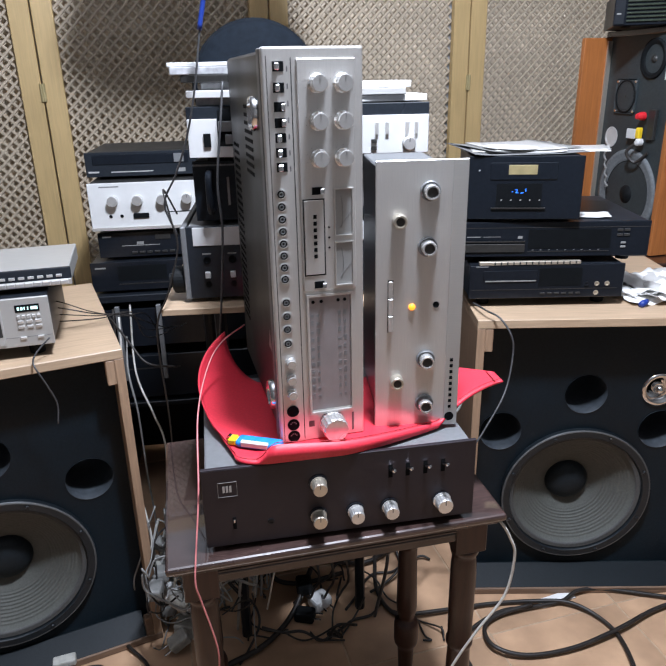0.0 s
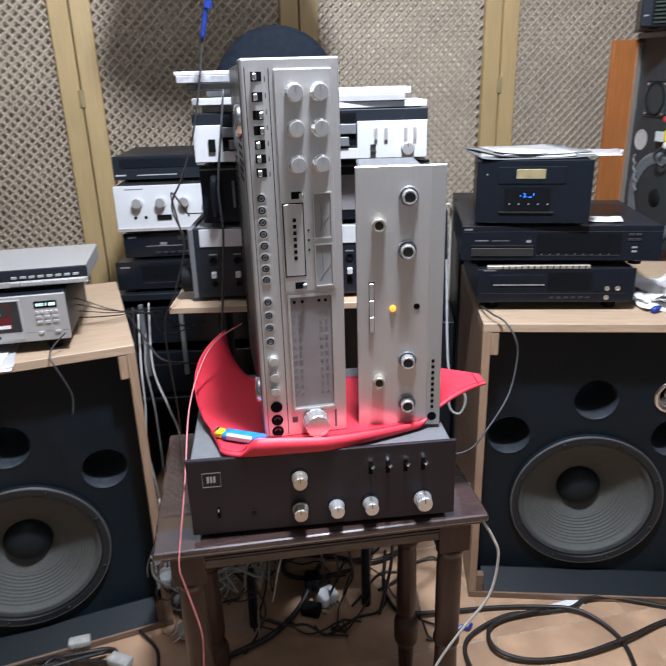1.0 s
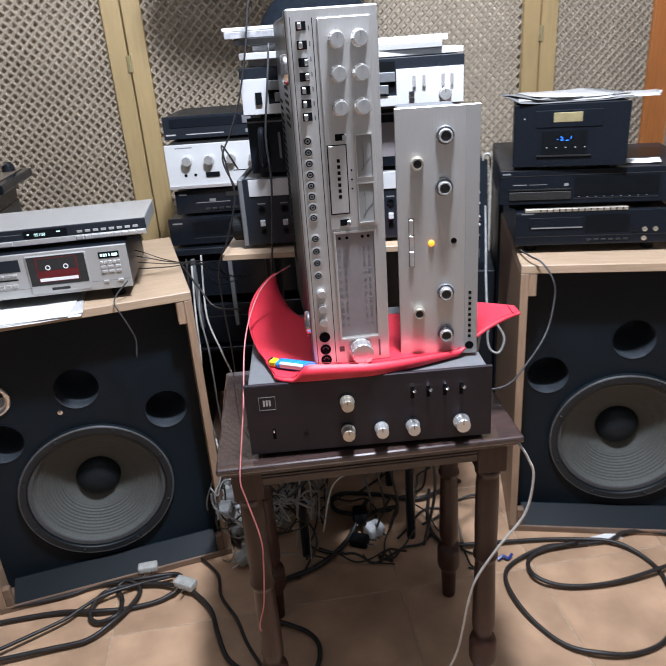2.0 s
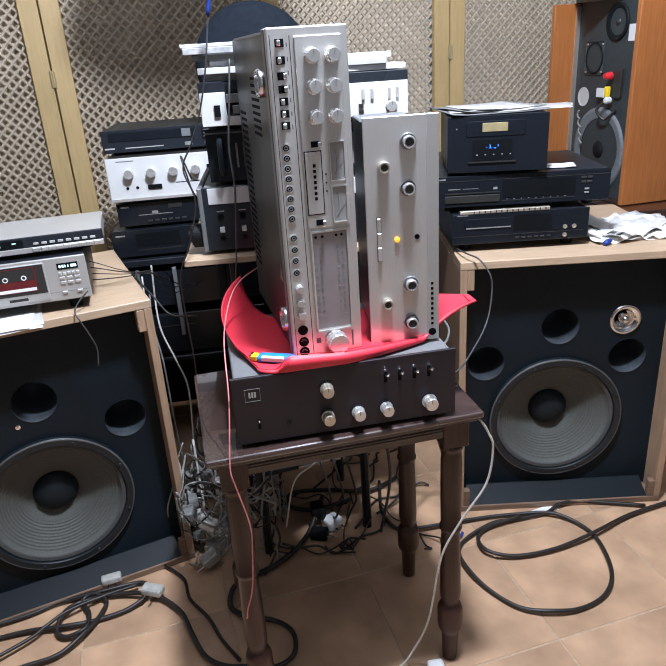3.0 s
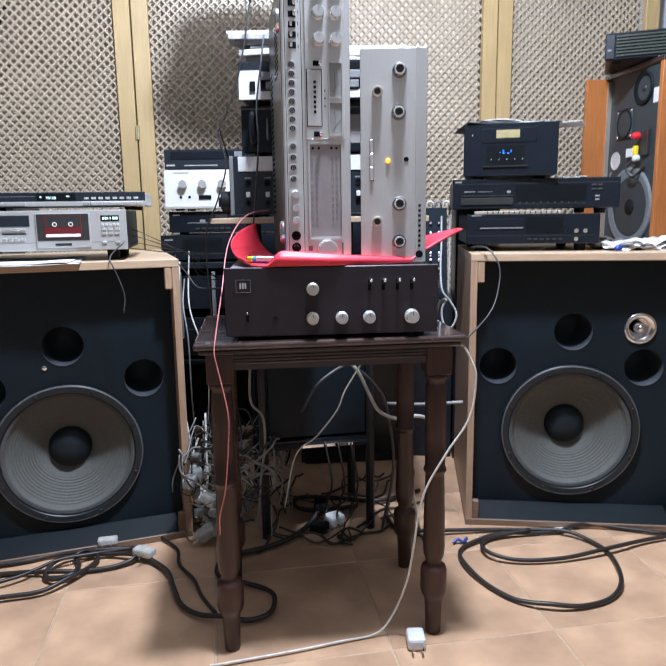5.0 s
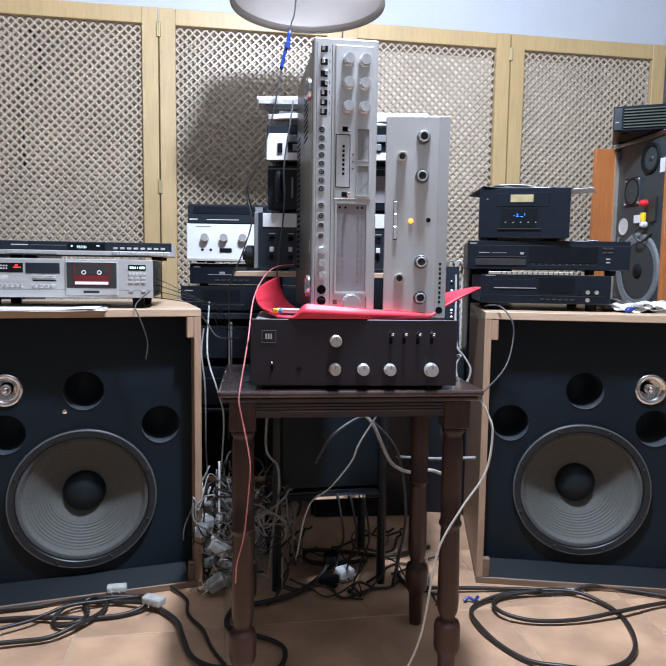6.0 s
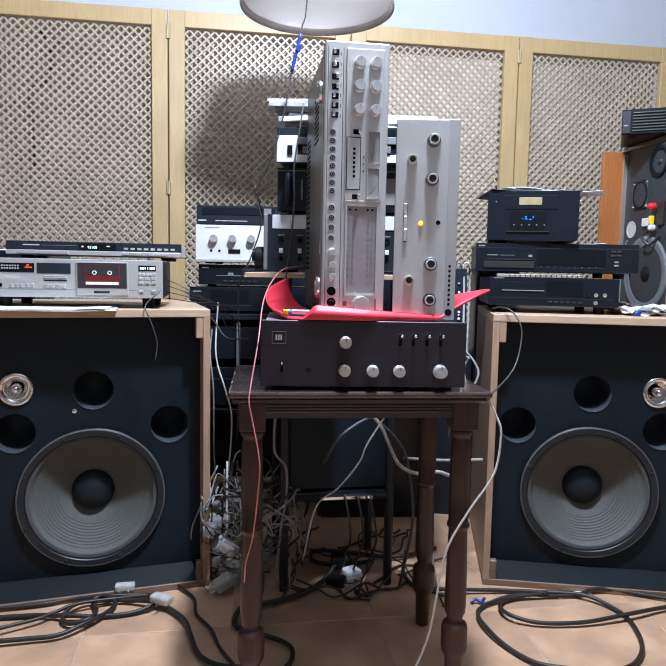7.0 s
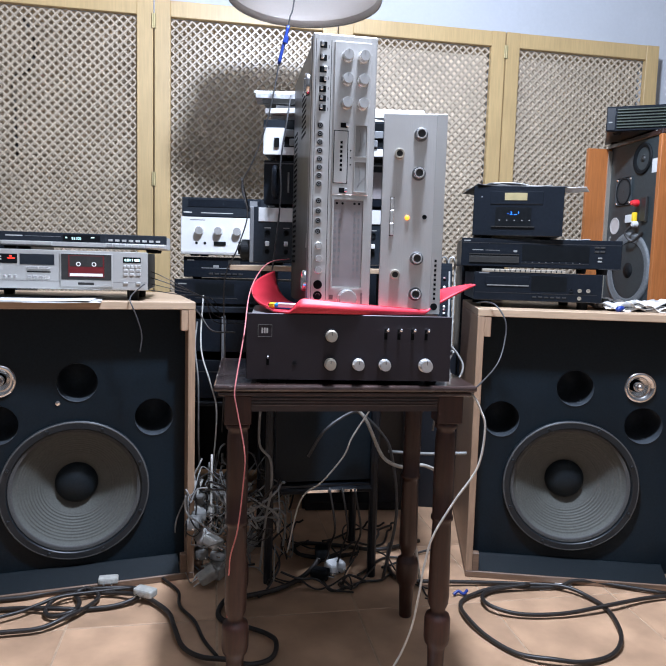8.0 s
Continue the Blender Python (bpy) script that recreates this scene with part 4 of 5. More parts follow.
buttons(mid, 0.368, 0.02, 1, 2, 0.011, 0.004, 0.003, 0.005, "cable_grey", 0.002)
part("lower_line", plate(0.165, 0.012, 0.345, 0.0135, 0.0008), "chassis", mid)
part("maker_bar", plate(0.006, 0.070, 0.024, 0.0735, 0.0003), "cable_grey", mid)
part("top_line", plate(0.002, 0.0655, 0.428, 0.067, 0.0006), "chassis", mid)
for i in range(9):
    part("indicator", plate(0.175 + 0.018 * i, 0.0155, 0.178 + 0.018 * i, 0.0165, 0.0005, y=-0.001), "cable_grey", mid)
top = unit("mini_player", R(0.308, 1.318, 0.944, -4.5), 0.24, 0.27, 0.134, "blackmetal", "black", "compact black player with a lit blue display and papers on top", "disc player", feet=0.007)
part("flap", plate(0.045, 0.086, 0.185, 0.122, 0.0018, 0.0008), "black", top)
part("brass_badge", plate(0.083, 0.097, 0.143, 0.117, 0.0026, 0.0005), "gold", top, "pale brass badge")
dsp = part("display", plate(0.06, 0.028, 0.156, 0.078, 0.001), "hole", top, "display lit blue")
writing("- 2.", 0.012, "bluelight", dsp, facing(0.092, 0.058, -0.0012))
part("lit_bar", plate(0.111, 0.0575, 0.117, 0.0588, 0.0005, y=-0.001), "bluelight", dsp)
part("lit_bar", plate(0.121, 0.061, 0.1222, 0.067, 0.0005, y=-0.001), "bluelight", dsp)
for i in range(5):
    part("indicator", plate(0.07 + 0.02 * i, 0.042, 0.073 + 0.02 * i, 0.044, 0.0006, y=-0.001), "meter", dsp)
part("ledge", plate(0.05, 0.024, 0.165, 0.027, 0.004), "chassis", top)
part("power_lamp", lathe([(0.0016, 0), (0.0016, 0.001), (0, 0.001)], 8, facing(0.022, 0.106)), "meter", top)
sheets(R(0.43, 1.45, 1.0795, 3), [(0.25, 0.26, 2), (0.20, 0.22, -9), (0.22, 0.2, 14), (0.16, 0.2, 8)], ["print_grey", "meter", "cable_grey", "meter"], "loose sheets and sleeves lying on the compact player", curl=0.012)
sheets(R(0.555, 1.42, 1.0805, -18), [(0.16, 0.12, 0), (0.15, 0.10, 7)], ["paper", "meter"], "two sleeves sticking out over the compact player's side", curl=0.006)
dc = tagged(part("loose_disc", lathe([(0.0, 0.0), (0.06, 0.0), (0.06, 0.0012), (0.008, 0.0012), (0.0, 0.0008)], 40), "paper"), "pale loose disc lying on the papers", "disc")
dc.matrix_world = pose(0.41, 1.39, 1.0895, -1, 2, 0)
sheets(R(0.585, 1.38, 0.9375, -12), [(0.11, 0.06, 0)], ["paper"], "folded slip of paper lying on the disc changer", curl=0.012)
sheets(R(0.80, 1.42, 0.743, 5), [(0.26, 0.22, 3), (0.25, 0.2, -12), (0.22, 0.2, 18), (0.24, 0.16, -4), (0.2, 0.16, 30)], ["paper", "paper", "meter"], "heap of crumpled white papers on the speaker", curl=0.025, crumple=0.024)
cap = thing("cable_plug", R(0.70, 1.285, 0.744, 30), "small blue cable plug lying by the papers", "plug")
part("plug_body", lathe([(0, 0), (0.006, 0), (0.008, 0.012), (0.005, 0.024), (0, 0.025)], 14, pose(0, 0, 0.007, 0, 75, 0)), "blue", cap, smooth=True)

# ---- tower loudspeaker behind, turned aside ----
stand = thing("low_cabinet", R(0.86, 1.86, 0, 0), "dark low cabinet behind the loudspeaker", "cabinet")
part("body", box(0, 0, 0, 0.62, 0.6, 0.688, 0.003), "darkwood", stand)
tower = thing("tower_loudspeaker", R(0.925, 2.275, 0.69, -76), "cherry veneer tower loudspeaker with its grille off, turned aside", "loudspeaker")
TW, TD, TH = 0.325, 0.32, 0.655
part("side_panel", box(-0.02, -0.095, 0, 0.0, TD, TH, 0.002), "orange", tower, "cherry side with a pale edge")
part("side_panel", box(TW, -0.004, 0, TW + 0.02, TD, TH, 0.002), "orange", tower, "broad cherry side panel")
part("top_panel", box(-0.02, -0.004, TH, TW + 0.02, TD, TH + 0.018, 0.002), "darkwood", tower)
part("bottom_panel", box(0, 0.0, 0, TW, TD, 0.018), "darkwood", tower)
part("baffle", box(0, 0.004, 0.018, TW, 0.02, TH), "tower_board", tower, "slate-grey front board")
part("edge_strip", box(0.0005, -0.012, 0.01, 0.006, 0.004, TH - 0.01), "cream", tower)


def driver(x, z, r, label, dome=False):
    d = part("driver", lathe([(r, 0), (r, 0.006), (r * 0.9, 0.008), (r * 0.84, 0.003), (r * 0.8, 0.006), (r * 0.74, 0.0), (r * 0.3, -0.012 if r < 0.07 else -0.03)], 40, facing(x, z, 0.004)), "greyring" if r > 0.1 else "rubber", tower, label, smooth=True)
    part("dust_cap", lathe([(r * 0.3, -0.012 if r < 0.07 else -0.03), (r * 0.2, 0.002), (0, 0.008)], 24, facing(x, z, 0.004)), "rubber" if r > 0.1 else "chassis", d, smooth=True)
    part("cone", lathe([(r * 0.745, 0.0005), (r * 0.31, -0.011 if r < 0.07 else -0.029)], 40, facing(x, z, 0.0035)), "rubber", d, smooth=True)


driver(0.225, 0.585, 0.058, "round black tweeter")
part("driver_plate", box(0.062, -0.0015, 0.422, 0.168, 0.004, 0.528, 0.006), "tower_board", tower, "square plate with bright screws")
for x, z in ((0.07, 0.43), (0.16, 0.43), (0.07, 0.52), (0.16, 0.52)):
    part("screw", lathe([(0.005, 0.0), (0.004, 0.002), (0, 0.0025)], 10, facing(x, z, -0.0015)), "chrome", tower)
driver(0.115, 0.475, 0.052, "midrange driver on a square plate")
driver(0.175, 0.17, 0.145, "large woofer with a grey surround")
part("port", lathe([(0.033, 0.0), (0.033, 0.002), (0.028, 0.002), (0.027, 0.0006), (0, 0.0006)], 28, facing(0.06, 0.345, 0.004)), "meter", tower, "pale round port")
part("white_sticker", plate(0.285, 0.525, 0.32, 0.575, 0.0008, y=0.004), "white", tower)
clips = part("crossover_board", box(0.25, -0.008, 0.35, 0.282, 0.004, 0.44, 0.002), "chassis", tower, "small bare circuit board with coloured parts")
part("red_terminal", lathe([(0.008, 0), (0.013, 0.004), (0.013, 0.016), (0.008, 0.03), (0, 0.031)], 16, facing(0.235, 0.42, -0.008)), "redplastic", clips)
part("yellow_terminal", box(0.221, -0.026, 0.352, 0.239, -0.01, 0.386, 0.003), "yellow", clips)
part("white_terminal", lathe([(0.0115, 0), (0.0115, 0.016), (0.007, 0.02), (0, 0.02)], 16, facing(0.236, 0.342, -0.01)), "white", clips)
part("white_tag", box(0.17, -0.02, 0.35, 0.212, -0.012, 0.38, 0.001), "white", clips)
part("black_lead", tube([(0.225, -0.02, 0.34), (0.21, -0.04, 0.31), (0.23, -0.02, 0.28), (0.26, 0.0, 0.31)], 0.005), "cable_black", clips)
part("coiled_lead", tube([(0.07 + 0.006 * math.cos(1.6 * i) + 0.003 * i * 0.6, -0.02, 0.30 - 0.007 * i + 0.004 * math.sin(1.6 * i)) for i in range(18)], 0.003, 6, 3), "cable_grey", clips)
bx = unit("black_amplifier", R(0.835, 2.03, 1.366, -14), 0.43, 0.28, 0.088, "blackmetal", "black", "black amplifier with green lines lying on the tower loudspeaker", "amplifier", feet=0.002)
for k in range(7):
    z = 0.01 + 0.0105 * k
    part("front_rib", plate(0.035, z, 0.425, z + 0.0055, 0.006, 0.001), "green_rib", bx, "dark green horizontal rib")
part("end_cheek", plate(0.002, 0.004, 0.03, 0.084, 0.003, 0.001), "blackmetal", bx)
part("name_bar", plate(0.008, 0.03, 0.02, 0.034, 0.0005, y=-0.003), "cable_grey", bx)

# ---- rack of units behind, at the side of the table ----
cdp = unit("disc_player", R(-0.648, 1.655, 1.003, 9), 0.42, 0.3, 0.064, "chassis", "bluegrey", "slate-fronted disc player on the white amplifier", "disc player", feet=0.008)
part("drawer", plate(0.02, 0.033, 0.27, 0.058, 0.002, 0.0006), "black", cdp)
part("key", plate(0.232, 0.035, 0.258, 0.057, 0.004, 0.0006), "grey", cdp)
part("name_bar", plate(0.006, 0.012, 0.034, 0.016, 0.0004), "meter", cdp)
part("name_bar", plate(0.065, 0.012, 0.175, 0.0145, 0.0004), "meter", cdp)
part("disc_mark", plate(0.238, 0.009, 0.26, 0.019, 0.0004), "cable_grey", cdp)
part("display", plate(0.29, 0.022, 0.41, 0.058, 0.001), "hole", cdp)
for z in (0.03, 0.039, 0.049):
    part("display_line", plate(0.295, z, 0.40, z + 0.002, 0.0004, y=-0.001), "grey", cdp)
buttons(cdp, 0.295, 0.006, 4, 1, 0.017, 0.010, 0.012, 0, "chassis", 0.003)
wamp = unit("white_amplifier", R(-0.627, 1.586, 0.874, 9), 0.42, 0.3, 0.122, "chassis", "white", "white-fronted stereo amplifier with four aluminium knobs", "amplifier", feet=0.006)
for x in (0.062, 0.125, 0.188, 0.252):
    knob(wamp, x, 0.078, 0.0135, 0.02, "knob", "knob", "", flare=1.0)
part("key_pair", plate(0.285, 0.072, 0.325, 0.088, 0.004, 0.001), "hole", wamp)
part("key_pair", plate(0.11, 0.03, 0.15, 0.043, 0.004, 0.001), "hole", wamp)
for x in (0.052, 0.08):
    part("socket", lathe([(0.0045, 0.0004), (0.0045, 0.0012), (0, 0.0012)], 14, facing(x, 0.037)), "hole", wamp)
part("long_slot", plate(0.19, 0.042, 0.26, 0.0445, 0.0006), "hole", wamp)
part("name_bar", plate(0.03, 0.112, 0.08, 0.115, 0.0003), "print_grey", wamp)
part("foot_rail", plate(0.0, 0.0, 0.42, 0.008, 0.004), "silver", wamp)
bcd = unit("disc_player", R(-0.622, 1.60, 0.796, 9), 0.42, 0.3, 0.068, "blackmetal", "black", "black disc player under the white amplifier", "disc player", feet=0.006)
part("key", plate(0.15, 0.047, 0.19, 0.060, 0.002), "chassis", bcd)
part("disc_mark", plate(0.10, 0.034, 0.118, 0.042, 0.0004), "cable_grey", bcd)
part("name_bar", plate(0.06, 0.031, 0.16, 0.033, 0.0004), "cable_grey", bcd)
part("name_bar", plate(0.012, 0.056, 0.035, 0.060, 0.0004), "cable_grey", bcd)
buttons(bcd, 0.085, 0.010, 6, 1, 0.014, 0.006, 0.006, 0, "chassis", 0.003)
bct = unit("cassette_deck", R(-0.645, 1.575, 0.708, 9), 0.43, 0.3, 0.08, "blackmetal", "black", "black cassette deck under the black disc player", "cassette deck", feet=0.006)
part("window", plate(0.07, 0.03, 0.20, 0.07, 0.001), "hole", bct)
part("lower_line", plate(0.07, 0.018, 0.21, 0.021, 0.0006), "chassis", bct)
part("name_bar", plate(0.012, 0.064, 0.04, 0.068, 0.0004), "cable_grey", bct)
shelf = thing("equipment_shelf", R(-0.66, 1.555, 0, 9), "black equipment shelf carrying a column of hi-fi units", "shelf")
part("top_board", box(0, 0, 0.68, 0.48, 0.4, 0.70, 0.002), "blackmetal", shelf)
part("shelf_board", box(0.0, 0, 0.36, 0.48, 0.4, 0.375, 0.002), "blackmetal", shelf)
part("side_board", box(0, 0.01, 0, 0.018, 0.4, 0.68), "blackmetal", shelf)
part("side_board", box(0.462, 0.01, 0, 0.48, 0.4, 0.68), "blackmetal", shelf)
part("back_board", box(0.018, 0.38, 0.02, 0.462, 0.395, 0.68), "blackmetal", shelf)
for x in (0.07, 0.18):
    part("grey_strip", box(x, -0.008, 0.45, x + 0.012, 0.004, 0.67, 0.001), "grey", shelf)
unit("black_receiver", R(-0.635, 1.57, 0.545, 9), 0.42, 0.28, 0.11, "blackmetal", "black", "black receiver on the shelf", "receiver", feet=False)
u2 = unit("black_receiver", R(-0.635, 1.57, 0.385, 9), 0.42, 0.28, 0.13, "blackmetal", "black", "black receiver on the shelf", "receiver", feet=0.009)
part("name_bar", plate(0.05, 0.09, 0.2, 0.094, 0.0004), "chassis", u2)

# ---- stand in the middle with a board and units, behind the upright receivers ----
st = thing("black_stand", R(-0.206, 1.085, 0, 18), "black steel stand with a pale board on top, among cables", "stand")
for x in (0, 0.285):
    for y in (0, 0.24):
        part("leg", tube([(x, y, 0), (x, y, 0.4), (x, y, 0.83)], 0.012, 8, 2), "blackmetal", st)
for y in (0, 0.24):
    part("bar", tube([(0, y, 0.25), (0.15, y, 0.25), (0.285, y, 0.25)], 0.009, 8, 2), "blackmetal", st)
part("shelf_sheet", box(0.0, 0.0, 0.258, 0.285, 0.24, 0.264), "blackmetal", st)
part("silver_strip", box(0.10, -0.011, 0.2465, 0.235, -0.0085, 0.2535), "chrome", st)
bd = tagged(part("wooden_board", box(0, 0, 0, 0.52, 0.44, 0.0125, 0.001), "oak"), "pale chipboard shelf board lying on the black stand", "board")
bd.matrix_world = R(-0.303, 1.022, 0.832, 6)
unit("black_amplifier", R(-0.195, 1.10, 0.27, 18), 0.27, 0.22, 0.3, "blackmetal", "baffle", "tall black amplifier case inside the stand", "amplifier", feet=0.004)
cab = unit("mixer_amplifier", R(-0.253, 1.062, 0.852, 6), 0.42, 0.3, 0.138, "grey", "bluegrey", "slate mixer amplifier with a white upper strip", "amplifier", feet=0.006)
part("white_strip", plate(0.012, 0.103, 0.41, 0.137, 0.002, 0.0006), "white", cab, "white upper strip")
part("side_cheek", box(-0.010, -0.002, 0, 0.0, 0.3, 0.139, 0.002), "grey", cab)
for x in (0.035, 0.082, 0.30, 0.35):
    part("socket", lathe([(0.0075, 0.0004), (0.0075, 0.002), (0.005, 0.002), (0.0045, 0.0006), (0, 0.0006)], 18, facing(x, 0.075)), "hole", cab)
    t = part("toggle_plate", lathe([(0.006, 0.0004), (0.006, 0.0014), (0, 0.0014)], 16, facing(x, 0.028)), "hole", cab)
    part("white_slider", box(x - 0.005, -0.009, 0.042, x + 0.005, -0.001, 0.054, 0.001), "white", t)
    part("caption_bar", plate(x - 0.008, 0.086, x + 0.008, 0.0885, 0.0003), "cable_grey", cab)
part("side_knob", lathe([(0.0, 0), (0.026, 0), (0.026, 0.02), (0.02, 0.024), (0.012, 0.024), (0.012, 0.03), (0, 0.03)], 28, pose(-0.012, 0.03, 0.032, 0, -90, 0)), "rubber", cab, "black knurled wheel at the side", smooth=False)
pw = unit("power_amplifier", R(-0.232, 1.075, 0.998, 5), 0.43, 0.3, 0.108, "blackmetal", "black", "black power amplifier with curved handles", "amplifier", feet=0.007)
part("handle", tube([(0.03, 0, 0.02), (0.03, -0.03, 0.025), (0.03, -0.035, 0.055), (0.03, -0.03, 0.085), (0.03, 0, 0.09)], 0.006), "blackmetal", pw)
for i in range(4):
    part("pale_fin", plate(0.06 + 0.016 * i, 0.03, 0.064 + 0.016 * i, 0.08, 0.004), "cable_grey", pw)
part("pale_line", plate(0.0, 0.100, 0.43, 0.103, 0.002), "grey", pw)
part("window", plate(0.26, 0.02, 0.41, 0.085, 0.001), "dial", pw)
wd = unit("cassette_deck", R(-0.229, 1.047, 1.114, 4), 0.42, 0.27, 0.085, "bluegrey", "bluegrey", "white and slate cassette deck under a pile of cassette boxes", "cassette deck", feet=0.007)
part("white_panel", plate(0.001, 0.002, 0.052, 0.066, 0.003, 0.0006), "white", wd, "white lower front")
part("white_panel", plate(0.295, 0.002, 0.419, 0.066, 0.003, 0.0006), "white", wd, "white lower front")
part("white_panel", plate(0.052, 0.002, 0.295, 0.02, 0.003, 0.0006), "white", wd)
part("tape_bay", plate(0.054, 0.028, 0.293, 0.080, 0.001), "hole", wd)
part("bay_bar", plate(0.054, 0.045, 0.293, 0.062, 0.006, 0.001), "grey", wd)
part("bay_lid", plate(0.065, 0.024, 0.28, 0.04, 0.007, 0.001), "grey", wd)
part("key", plate(0.028, 0.02, 0.040, 0.042, 0.004, y=-0.0025), "hole", wd)
for x in (0.325, 0.343, 0.378, 0.394):
    part("slider", plate(x, 0.034, x + 0.006, 0.054, 0.005, y=-0.002), "silver", wd)
knob(wd, 0.385, 0.018, 0.011, 0.012, y=-0.002)
for z in (0.008, 0.02):
    part("push_key", plate(0.318, z, 0.328, z + 0.006, 0.004, y=-0.002), "chassis", wd)
for i, (dx, w, dy, h, tw, mat) in enumerate(((0.02, 0.109, 0.012, 0.0122, 4, "clear"), (0.006, 0.11, 0.0, 0.0122, -9, "white"), (0.03, 0.109, 0.015, 0.0122, 12, "clear"), (-0.002, 0.109, 0.006, 0.0122, -4, "chassis"), (-0.018, 0.112, 0.0, 0.0122, 6, "clear"), (-0.024, 0.11, 0.008, 0.007, 1, "white"))):
    c = tagged(part("cassette_case", box(0, 0, 0, w, 0.07, h, 0.0012), mat), "scratched cassette box in a loose pile on the deck", "cassette box", "cassette boxes on the deck")
    c.matrix_world = R(-0.232 + dx, 1.048 + dy, 1.2012 + 0.0125 * i, 4 + tw)
for i, (w, x, tw) in enumerate(((0.17, 0.02, 2), (0.15, 0.0, -3), (0.15, 0.012, 4))):
    c = tagged(part("disc_sleeve", box(0, 0, 0, w, 0.13, 0.011, 0.001), "paper" if i % 2 == 0 else "meter"), "white paper disc sleeve in a pile on the deck", "disc sleeve", "sleeves on the deck")
    c.matrix_world = R(0.0 + x, 1.09, 1.2012 + 0.0115 * i, 4 + tw)

# black cabinet behind with a dark round dish on it
bc = thing("black_cabinet", R(-0.19, 1.62, 0, 12), "tall black cabinet behind the stand", "cabinet")
part("body", box(0, 0, 0, 0.34, 0.36, 1.06, 0.003), "blackmetal", bc)
part("door", box(0.01, -0.012, 0.03, 0.33, -0.0005, 1.04, 0.002), "black", bc)
dish = tagged(part("round_dish", lathe([(0, 0.02), (0.09, 0.018), (0.14, 0.006), (0.155, -0.012), (0.165, -0.014), (0.166, -0.010), (0.15, 0.012), (0.1, 0.03), (0, 0.034)], 48), "dark_dish", None, smooth=True), "dark blue-black round dish standing on edge on the cabinet", "dish")
dish.matrix_world = pose(-0.185, 1.70, 1.226, 82, 0, 8)

# mixing desk between table and speaker
mx = thing("mixing_desk", R(0.10, 1.75, 0.562, 0), "small black mixing desk with rows of white and red knobs", "mixer")
part("case", prism([(0, 0), (0.0, 0.02), (0.13, 0.305), (0.16, 0.305), (0.16, 0)], 0, 0.19), "dark_dish", mx)
for i in range(6):
    x = 0.018 + 0.029 * i
    for j, mat in ((0.8, "darkred"), (0.69, "white"), (0.58, "white"), (0.45, "white"), (0.41, "darkred"), (0.37, "white"), (0.26, "chassis")):
        part("small_knob", lathe([(0.0055, 0), (0.005, 0.007), (0.0042, 0.011), (0, 0.0115)], 10, pose(x, 0.13 * j, 0.02 + 0.285 * j, 65.5, 0, 0)), mat, mx)
    part("fader_slot", box(x - 0.001, 0.006, 0.034, x + 0.001, 0.0125, 0.06), "grey", mx)
mst = thing("dark_chest", R(0.11, 1.735, 0, 0), "dark chest under the mixing desk", "chest")
part("body", box(-0.06, 0.0, 0, 0.2, 0.3, 0.56, 0.002), "blackmetal", mst)
tall = thing("dark_cabinet", R(0.315, 1.72, 0, 0), "tall dark grey cabinet behind the stacked players", "cabinet")
part("body", box(0, 0, 0, 0.14, 0.3, 0.9, 0.003), "blackmetal", tall)
part("door", box(0.004, -0.012, 0.02, 0.136, -0.001, 0.88, 0.002), "dark_dish", tall)
for k in range(4):
    x = 0.19 + 0.028 * k
    cable([(x, 1.9, 0.82), (x + 0.004, 1.885, 0.875), (x + 0.012, 1.88, 0.888), (x + 0.024, 1.885, 0.878), (x + 0.03, 1.93, 0.8), (x + 0.03, 1.95, 0.5)], 0.0035, "cable_white" if k % 2 else "cable_grey", "pale plug lead looping over the mixing desk")

# ---- pendant lamp ----
pl = thing("pendant_lamp", pose(-0.250, 1.734, 1.744), "unlit pendant lamp with a wide cream fabric shade", "lamp")
part("shade", lathe([(0.257, -0.008), (0.26, 0.0), (0.203, 0.175), (0.2, 0.175), (0.249, 0.006), (0.252, -0.008), (0.257, -0.008)], 56), "shade", pl, smooth=True)
part("rim_band", lathe([(0.2595, -0.011), (0.262, -0.005), (0.2595, 0.016), (0.2565, 0.0)], 56), "meter", pl, smooth=True)
part("diffuser", lathe([(0.0, 0.016), (0.2485, 0.011)], 56), "shade", pl, "pale diffuser disc", smooth=True)
part("cord", tube([(0, 0, 0.016), (0, 0, 0.28), (0.0, 0, 0.6), (0.0, 0, 0.876)], 0.004), "cable_white", pl)
part("ceiling_rose", lathe([(0.05, 0.906), (0.045, 0.876), (0.01, 0.861), (0, 0.861)], 24), "white", pl)
tie = thing("tied_wire", pose(0, 0, 0), "grey wire bound with blue tape hanging from the ceiling", "cable")
part("wire", tube([(-0.13, 0.98, 2.645), (-0.135, 0.985, 2.2), (-0.142, 0.99, 1.7), (-0.150, 1.0, 1.47), (-0.160, 1.0, 1.42), (-0.165, 1.0, 1.392), (-0.183, 1.0, 1.317), (-0.199, 1.0, 1.231), (-0.222, 1.01, 1.153), (-0.25, 1.02, 1.09), (-0.277, 1.03, 1.039), (-0.262, 1.04, 0.98)], 0.0018), "cable_dark", tie, smooth=True)
part("blue_tape", tube([(-0.163, 1.0, 1.402), (-0.170, 1.0, 1.372), (-0.176, 1.0, 1.35), (-0.184, 1.0, 1.316)], 0.004, 8, 4), "blue", tie, "blue tape binding", smooth=True)
part("tape_knot", lathe([(0, 0), (0.0065, 0.004), (0.006, 0.018), (0, 0.022)], 9, pose(-0.171, 1.0, 1.36, 0, 14, 0)), "blue", tie)

